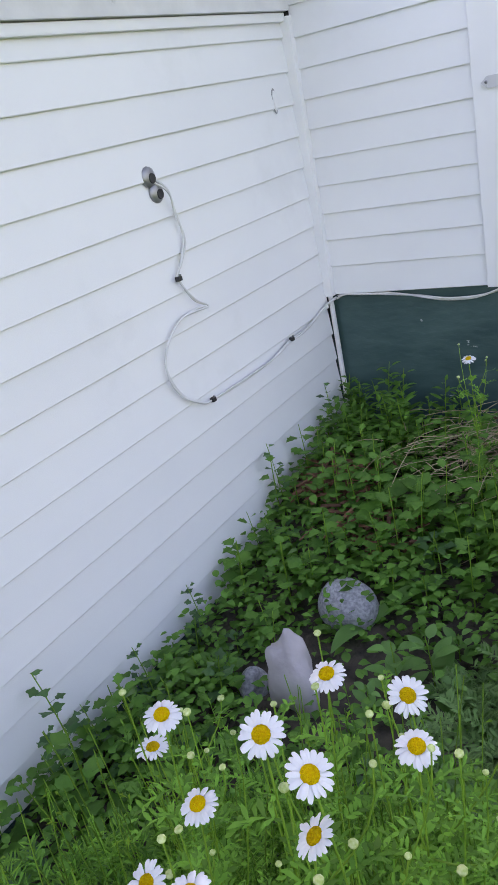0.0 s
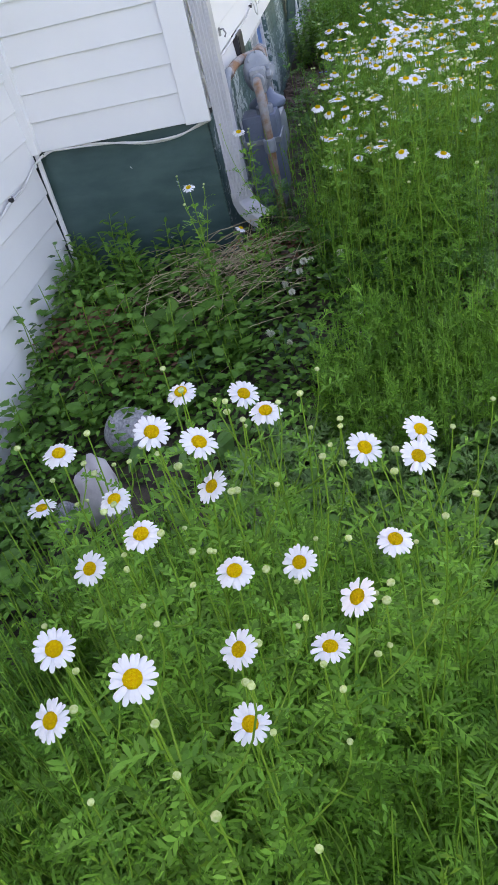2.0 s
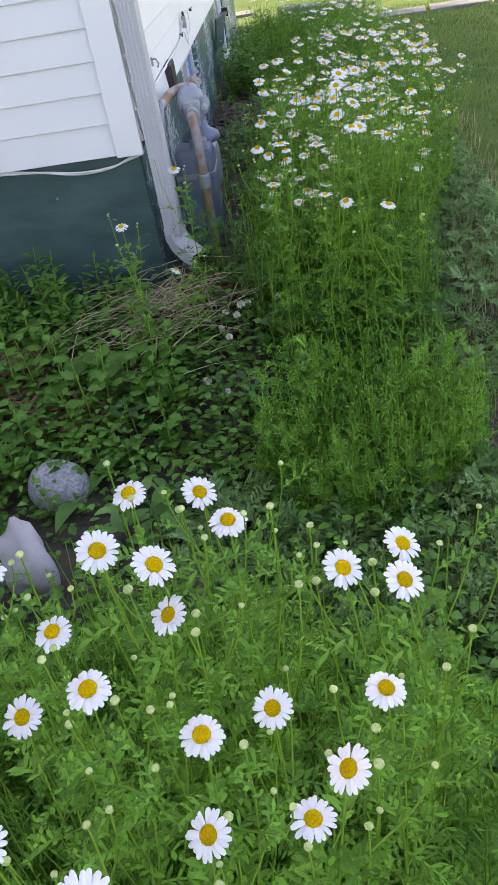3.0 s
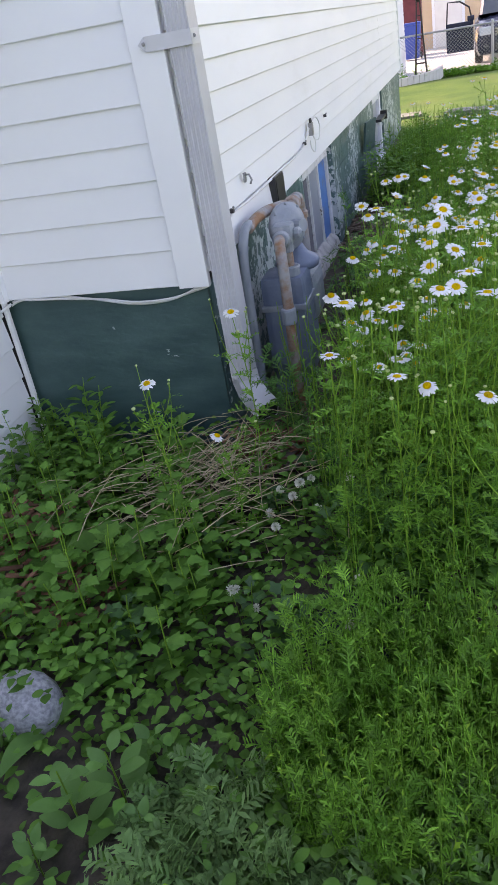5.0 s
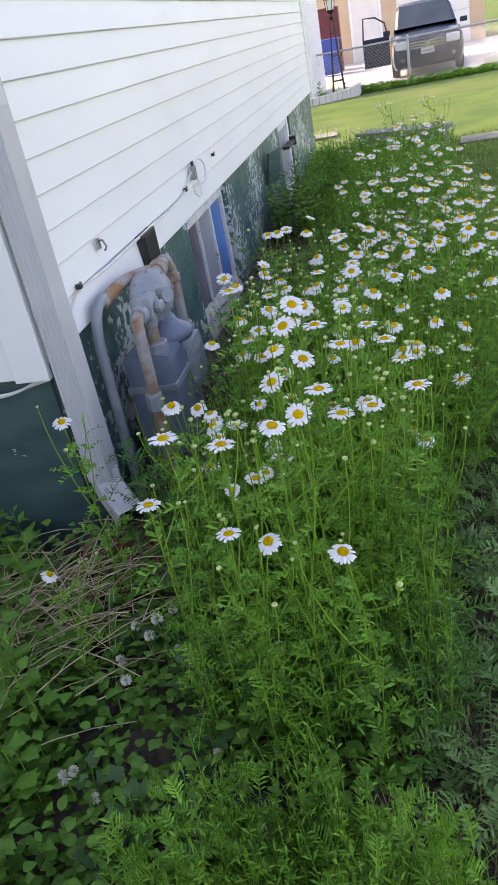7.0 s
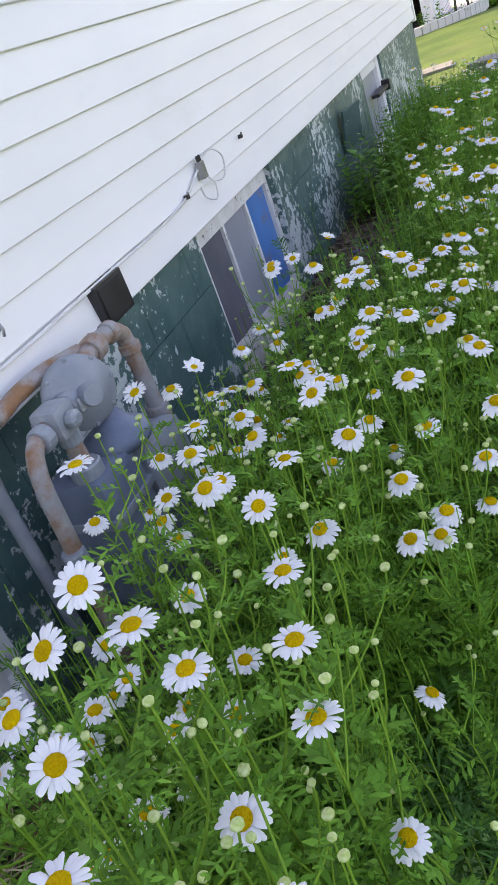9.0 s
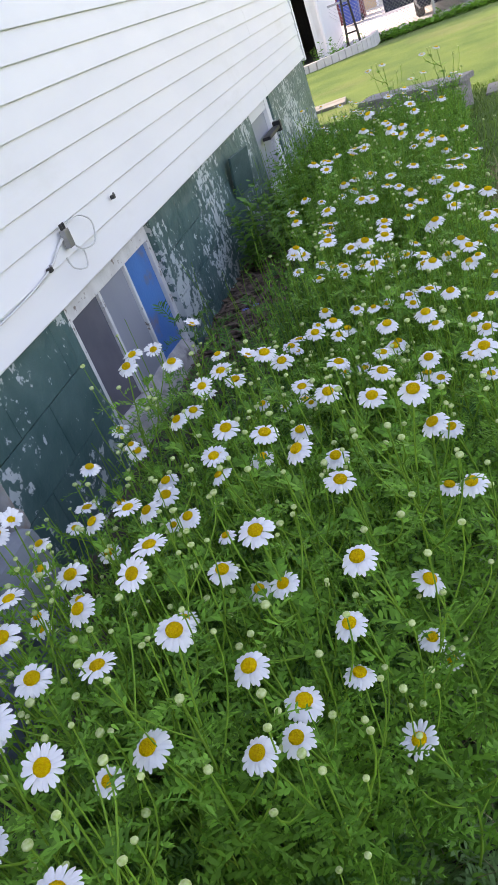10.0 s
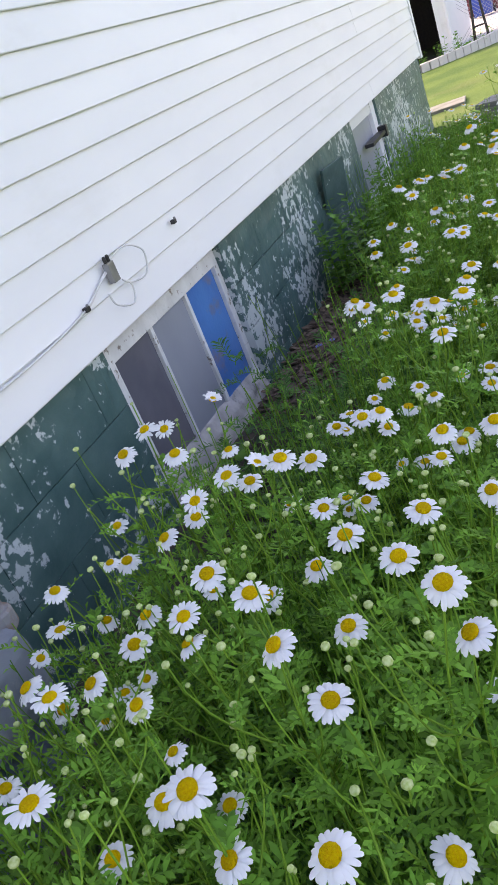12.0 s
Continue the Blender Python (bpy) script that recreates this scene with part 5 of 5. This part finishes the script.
# ---- lawn grass near the bed ----
def grass(name, label, n, region, hmin, hmax, material, seed, inside):
    rnd = random.Random(seed)
    g = Geo()
    x0, y0, x1, y1 = region
    for i in range(n):
        x, y = rnd.uniform(x0, x1), rnd.uniform(y0, y1)
        if not inside(x, y, rnd):
            continue
        a, h, w = rnd.uniform(0, 6.28), rnd.uniform(hmin, hmax), rnd.uniform(0.0012, 0.0024) * (1 + 0.12 * max(0, y))
        s = Vector((math.cos(a), math.sin(a), 0))
        o = Vector((-math.sin(a), math.cos(a), 0)) * h * rnd.uniform(0.1, 0.9)
        b = Vector((x, y, gz(x, y) - 0.003))
        g.add([b - s * w, b + s * w, b + s * w * 0.8 + o * 0.4 + Vector((0, 0, h * 0.6)), b - s * w * 0.8 + o * 0.4 + Vector((0, 0, h * 0.6)), b + o + Vector((0, 0, h))], [(0, 1, 2, 3), (3, 2, 4)])
    return tagged(new(name, g.mesh(name, material, False)), label, "grass", kind="stuff")
grass("lawn_grass", "short green lawn grass beside the bed", 46000, (1.15, -3.6, 3.6, 7.5), 0.015, 0.045, M_GRASS, 31, lambda x, y, r: x > bed_edge(y) - 0.15 and r.random() < 1.25 - 0.25 * (x - 1.2))
grass("dry_grass", "pale dry grass along the bed's edge", 16000, (0.9, -2.4, 1.9, 4.5), 0.03, 0.13, M_GRASS_DRY, 32, lambda x, y, r: abs(x - bed_edge(y) + 0.05 + 0.25 * sstep(0.2, -0.9, y)) < 0.36 * r.random() + 0.05)
# ---- weathered bench frame and slabs on the lawn ----
bench = thing("garden_bench", "low weathered grey wooden bench among the daisies", "bench", at=(1.05, 6.75, gz(1.05, 6.75)))
bench.rotation_euler.z = radians(-28)
part("seat", box(-0.50, -0.13, 0.215, 0.50, 0.13, 0.26, 0.006), M_WOOD, bench)
part("apron", box(-0.46, -0.125, 0.15, 0.46, -0.10, 0.213, 0.004), M_WOOD, bench)
for sx in (-0.46, 0.40):
    part("leg", box(sx, -0.12, -0.03, sx + 0.06, 0.12, 0.213, 0.004), M_WOOD, bench)
def slab(x, y, w, d, rot):
    o = tagged(mesh_ob("paving_slab", box(-w / 2, -d / 2, -0.04, w / 2, d / 2, 0.02, 0.008), M_SLAB), "grey concrete paving slab set in the lawn", "slab", "paving slabs")
    o.matrix_world = pose(x, y, gz(x, y) + 0.012, 0, 0, rot)
for x, y, w, d, r in ((-0.02, 9.1, 0.4, 0.4, 4), (1.95, 6.95, 0.62, 0.42, -6), (2.62, 6.88, 0.62, 0.42, -4), (3.3, 6.8, 0.62, 0.42, -7)):
    slab(x, y, w, d, r)

# ---- flower bed with edging, lamp post ----
edge_pts = [(-1.6, 13.5), (-1.0, 13.55), (-0.5, 13.85), (-0.1, 14.3), (0.15, 14.9), (0.2, 15.6)]
P = smooth_path([(x, y, 0) for x, y in edge_pts], 4)
for a, b in zip(P, P[1:]):
    d = b - a
    o = tagged(mesh_ob("edging_stone", box(0.005, -0.05, -0.1, d.length - 0.005, 0.05, 0.11, 0.012), M_CONCRETE), "pale concrete edging stone round the flower bed", "edging", "bed edging")
    o.matrix_world = Matrix.Translation(a) @ Matrix.Rotation(math.atan2(d.y, d.x), 4, "Z")
for i in range(30):
    plant_at(rw.choice(LOBED + NETTLE), rw.uniform(-1.3, 0.05), rw.uniform(14.3, 15.5), rw.uniform(0, 6), rw.uniform(0.9, 1.5))
lp = thing("lamp_post", "black iron garden lamp on a slender lattice post", "lamp", at=(-0.16, 15.0, 0))
for sx, sy in ((-1, -1), (1, -1), (-1, 1), (1, 1)):
    part("leg", tube([(sx * 0.12, sy * 0.12, -0.05), (sx * 0.06, sy * 0.06, 0.8), (sx * 0.03, sy * 0.03, 1.35)], 0.012), M_IRON, lp)
for z, w in ((0.25, 0.10), (0.7, 0.07), (1.1, 0.045)):
    part("ring", tube([(w, w, z), (-w, w, z), (-w, -w, z), (w, -w, z), (w, w, z)], 0.008), M_IRON, lp)
part("collar", lathe([(0.03, 1.33), (0.05, 1.38), (0.03, 1.44), (0.06, 1.47)], sides=12), M_IRON, lp)
lan = part("lantern_cage", lathe([(0.05, 1.47), (0.085, 1.50), (0.085, 1.505), (0.05, 1.505)], sides=6), M_IRON, lp)
for k in range(6):
    a = k * math.pi / 3
    part("bar", tube([(0.075 * math.cos(a), 0.075 * math.sin(a), 1.5), (0.10 * math.cos(a), 0.10 * math.sin(a), 1.68)], 0.006), M_IRON, lan)
part("glass", lathe([(0.066, 1.506), (0.09, 1.675)], sides=6), M_LAMP_LENS, lan, "pale lamp glass")
part("cap", lathe([(0.125, 1.68), (0.10, 1.72), (0.03, 1.77), (0.012, 1.80), (0.016, 1.82), (0.004, 1.84)], sides=12), M_IRON, lp)

# ---- white shed with an open dark doorway ----
shed = thing("shed", "white sided outbuilding with a dark open doorway", "shed", at=(-0.78, 15.9, -0.12))
part("wall", box(-0.16, 0.0, -0.1, -0.0, 0.10, 2.9), M_SIDING, shed, "white front pier")
part("wall", box(-4.0, 0.0, 2.15, -0.162, 0.10, 2.9), M_SIDING, shed)
part("wall", box(-4.0, 0.0, -0.1, -1.45, 0.10, 2.148), M_SIDING, shed)
side = part("wall", box(-0.10, 0.102, -0.1, -0.006, 3.4, 2.9), M_SIDING, shed, "white sided flank")
for k in range(24):
    b = new("siding_board", bmesh_cached(3.25, 0.115, M_SIDING))
    b.parent = side
    b.location = (-0.004, 0.11, 0.1 + k * 0.115)
# floor and back wall carry the doorway's shade in a near-black colour
part("floor", box(-4.0, 0.1, -0.08, -0.11, 3.4, 0.01), M_DARK, shed)
part("wall", box(-4.0, 3.3, 0.011, -0.11, 3.4, 2.9), M_DARK, shed, "inner wall coloured near black for the shade indoors")
part("wall", box(-4.1, 0.0, -0.1, -4.0, 3.4, 2.9), M_SIDING, shed)
part("ceiling", box(-4.1, -0.2, 2.905, 0.2, 3.6, 3.0), M_ROOF, shed, "dark roof")
part("trim", box(-0.19, -0.02, -0.05, -0.12, -0.002, 2.9), M_TRIM, shed)
part("downpipe", tube([(0.02, -0.04, 0.05), (0.02, -0.04, 2.9)], 0.035, 8), M_TRIM, shed, "white downpipe")

# ---- chain-link fence ----
fence = thing("chain_link_fence", "galvanised chain-link fence on steel posts", "fence", at=(-0.95, 17.5, -0.25))
fy = [(-0.02, 0.0), (2.22, 0.0), (4.4, 0.05), (6.6, 0.1)]
for x, y in fy:
    p = part("post", lathe([(0.03, -0.1), (0.03, 0.96), (0.035, 0.97), (0.02, 1.0)], at=(x, y, 0), sides=10), M_GALV, fence)
for (xa, ya), (xb, yb) in zip(fy, fy[1:]):
    part("rail", tube([(xa, ya, 0.93), (xb, yb, 0.93)], 0.022, 8), M_GALV, fence)
g = Geo()
step = 0.075
for i in range(-13, int(6.6 / step)):
    for sg in (1, -1):
        x0 = i * step if sg == 1 else i * step + 0.92
        a, b = Vector((x0, 0.02, 0.02)), Vector((x0 + sg * 0.9, 0.02, 0.92))
        if min(a.x, b.x) < 0 or max(a.x, b.x) > 6.6:
            continue
        g_stem(g, [a, b], 0.0035, 0.0035, 3)
linked("wire_mesh", g.mesh("wire_mesh", M_GALV, False), fence, Matrix.Identity(4))
undergrowth("fence_weeds", "green weeds along the fence foot", (-0.7, 17.0, 5.8, 17.6), 900, M_FOLIAGE, 0.0, 0.35, 0.15, 0.3, 41, 4, 0.02)

# ---- driveway and kerb ----
tagged(mesh_ob("driveway", box(-6, 18.0, -0.45, 30, 29.0, -0.20), M_CONCRETE), "bright pale concrete driveway", "driveway", kind="structure")
tagged(mesh_ob("driveway_kerb", box(2.9, 17.75, -0.45, 30, 17.995, -0.02, 0.02), M_CONCRETE), "low concrete kerb wall by the drive", "kerb", kind="structure")

# ---- garage ----
gar = thing("garage", "beige stucco garage with a pale door", "building", at=(0, 28.5, -0.26))
part("wall", box(-3.2, 0, -0.1, 4.0, 0.2, 3.4), M_BEIGE, gar)
part("wall", box(-3.2, 0.2, -0.1, -3.0, 6.0, 3.4), M_BEIGE, gar)
part("wall", box(3.8, 0.2, -0.1, 4.0, 6.0, 3.4), M_BEIGE, gar)
part("roof", box(-3.5, -0.4, 3.4, 4.3, 6.2, 3.6), M_ROOF, gar)
d = part("door", box(-0.42, -0.05, 0.07, 0.48, -0.002, 2.05, 0.01), M_DOORWHITE, gar, "pale service door")
part("frame", box(-0.52, -0.03, 0.06, -0.425, -0.003, 2.15), M_TRIM, d)
part("frame", box(0.485, -0.03, 0.06, 0.58, -0.003, 2.15), M_TRIM, d)
d2 = part("garage_door", box(1.1, -0.05, 0.07, 3.5, -0.002, 2.1, 0.01), M_DOORWHITE, gar, "pale wide garage door")
for z in (0.57, 1.07, 1.57):
    part("groove", box(1.12, -0.056, z, 3.48, -0.052, z + 0.02), M_CONCRETE, d2)
bin_ = thing("recycling_bin", "blue plastic wheeled bin", "bin", at=(-0.95, 24.0, -0.20))
bm = box(-0.28, -0.3, 0.05, 0.28, 0.3, 0.95)
for v in bm.verts:
    if v.co.z < 0.5:
        v.co.x *= 0.8
        v.co.y *= 0.8
part("tub", bm, M_BIN, bin_)
part("lid", box(-0.30, -0.33, 0.955, 0.30, 0.32, 1.02, 0.02), M_BIN, bin_)
for sx in (-1, 1):
    part("wheel", lathe([(0.09, -0.025), (0.1, 0), (0.09, 0.025)], at=(sx * 0.26, 0.26, 0.10), sides=12, turn=Euler((0, radians(90), 0))), M_TYRE, bin_)
mb = thing("storage_box", "maroon painted wooden cabinet by the garage", "cabinet", at=(-1.15, 25.6, -0.20))
part("body", box(-0.45, -0.3, 0.0, 0.45, 0.3, 1.85, 0.015), M_MAROON, mb)
part("door", box(-0.42, -0.32, 0.05, 0.42, -0.303, 1.8, 0.006), M_MAROON, mb)
part("handle", box(0.30, -0.345, 0.9, 0.33, -0.322, 1.05, 0.004), M_CHROME, mb)

# ---- parked car with its door open ----
car = thing("car", "dark blue parked car facing the lawn with a door open", "car", at=(1.72, 18.2, -0.20))
car.scale = (0.93, 0.93, 0.93)
def loft(sections, m, name, lab="", parent=None):
    """sections: (y, [(x, z), ...]) half outlines mirrored across x 0."""
    bm = bmesh.new()
    rings = []
    for y, half in sections:
        pts = [(x, z) for x, z in half] + [(-x, z) for x, z in half[::-1]]
        rings.append([bm.verts.new((x, y, z)) for x, z in pts])
    k = len(rings[0])
    for a, b in zip(rings, rings[1:]):
        for q in range(k):
            bm.faces.new((a[q], a[(q + 1) % k], b[(q + 1) % k], b[q]))
    bm.faces.new(rings[0])
    bm.faces.new(rings[-1][::-1])
    return part(name, bm, m, parent or car, lab, smooth=False)
def sec(w, z0, z1, crown=0.03):
    return [(w * 0.90, z0), (w * 0.98, z0 + 0.12), (w, (z0 + z1) / 2), (w * 0.97, z1 - 0.08), (w * 0.86, z1), (w * 0.3, z1 + crown)]
loft([(0.0, sec(0.74, 0.28, 0.66)), (0.06, sec(0.84, 0.22, 0.80)), (0.22, sec(0.89, 0.20, 0.90)), (0.6, sec(0.90, 0.20, 0.97)), (1.15, sec(0.90, 0.20, 1.02)),
      (3.9, sec(0.90, 0.20, 1.02)), (4.3, sec(0.86, 0.24, 1.0))], M_CAR, "body")
loft([(1.08, sec(0.80, 0.98, 1.02, 0.01)), (1.30, sec(0.79, 0.98, 1.16, 0.02)), (1.75, sec(0.72, 0.98, 1.56, 0.03)), (1.95, sec(0.70, 0.98, 1.62, 0.04)), (3.6, sec(0.70, 0.98, 1.62, 0.04)), (4.15, sec(0.68, 0.98, 1.35, 0.02))], M_CAR, "cabin")
bm = bmesh.new()
q = [bm.verts.new(v) for v in ((-0.70, 1.13, 1.055), (0.70, 1.13, 1.055), (0.60, 1.72, 1.57), (-0.60, 1.72, 1.57), (-0.70, 1.12, 1.075), (0.70, 1.12, 1.075), (0.60, 1.70, 1.60), (-0.60, 1.70, 1.60))]
for f in ((0, 1, 2, 3), (7, 6, 5, 4), (0, 4, 5, 1), (1, 5, 6, 2), (2, 6, 7, 3), (3, 7, 4, 0)):
    bm.faces.new([q[i] for i in f])
part("windscreen", bm, M_GLASS_DARK, car, "tinted windscreen")
gr = part("grille", box(-0.42, -0.035, 0.62, 0.42, 0.02, 0.80, 0.01), M_BLACK, car)
for z in (0.64, 0.70, 0.76):
    part("slat", box(-0.42, -0.05, z, 0.42, -0.036, z + 0.025, 0.003), M_CHROME, gr)
part("emblem", lathe([(0.05, 0), (0.05, 0.015)], at=(0, -0.05, 0.715), sides=16, turn=Euler((radians(90), 0, 0))), M_CHROME, gr)
for sx in (-1, 1):
    part("headlight", box(sx * 0.62 - 0.16, -0.03, 0.66, sx * 0.62 + 0.16, 0.16, 0.84, 0.03), M_LAMP_LENS, car, "clear headlamp")
    part("fog_light", lathe([(0.06, 0), (0.05, 0.02)], at=(sx * 0.62, 0.02, 0.42), sides=12, turn=Euler((radians(90), 0, 0))), M_LAMP_LENS, car)
    part("mirror", box(sx * 0.98 - 0.09, 1.28, 1.0, sx * 0.98 + 0.09, 1.40, 1.12, 0.025), M_CAR, car)
    for y in (0.78, 3.45):
        wh = part("wheel", lathe([(0.30, -0.10), (0.335, -0.06), (0.335, 0.06), (0.30, 0.10)], at=(sx * 0.80, y, 0.335), sides=24, turn=Euler((0, radians(90), 0))), M_TYRE, car, smooth=False)
        part("rim", lathe([(0.21, -0.105), (0.22, 0.105)], at=(sx * 0.80, y, 0.335), sides=18, turn=Euler((0, radians(90), 0))), M_CHROME, wh)
part("bumper_intake", box(-0.50, -0.012, 0.30, 0.50, 0.05, 0.46, 0.01), M_BLACK, car)
pl = part("number_plate", box(-0.16, -0.062, 0.50, 0.16, -0.03, 0.63, 0.003), M_DOORWHITE, car, "white number plate")
for k in range(6):
    part("character", box(-0.125 + k * 0.042, -0.066, 0.54, -0.10 + k * 0.042, -0.063, 0.59), M_METER_BLUE, pl, "dark illegible character")
dr = part("door", box(-1.62, 1.30, 0.30, -0.92, 1.37, 1.0, 0.02), M_CAR, car, "open front door")
part("window", tube([(-0.95, 1.335, 1.0), (-1.02, 1.335, 1.32), (-1.25, 1.335, 1.48), (-1.56, 1.335, 1.50), (-1.60, 1.335, 1.0)], 0.022, 6), M_BLACK, dr, "window frame")
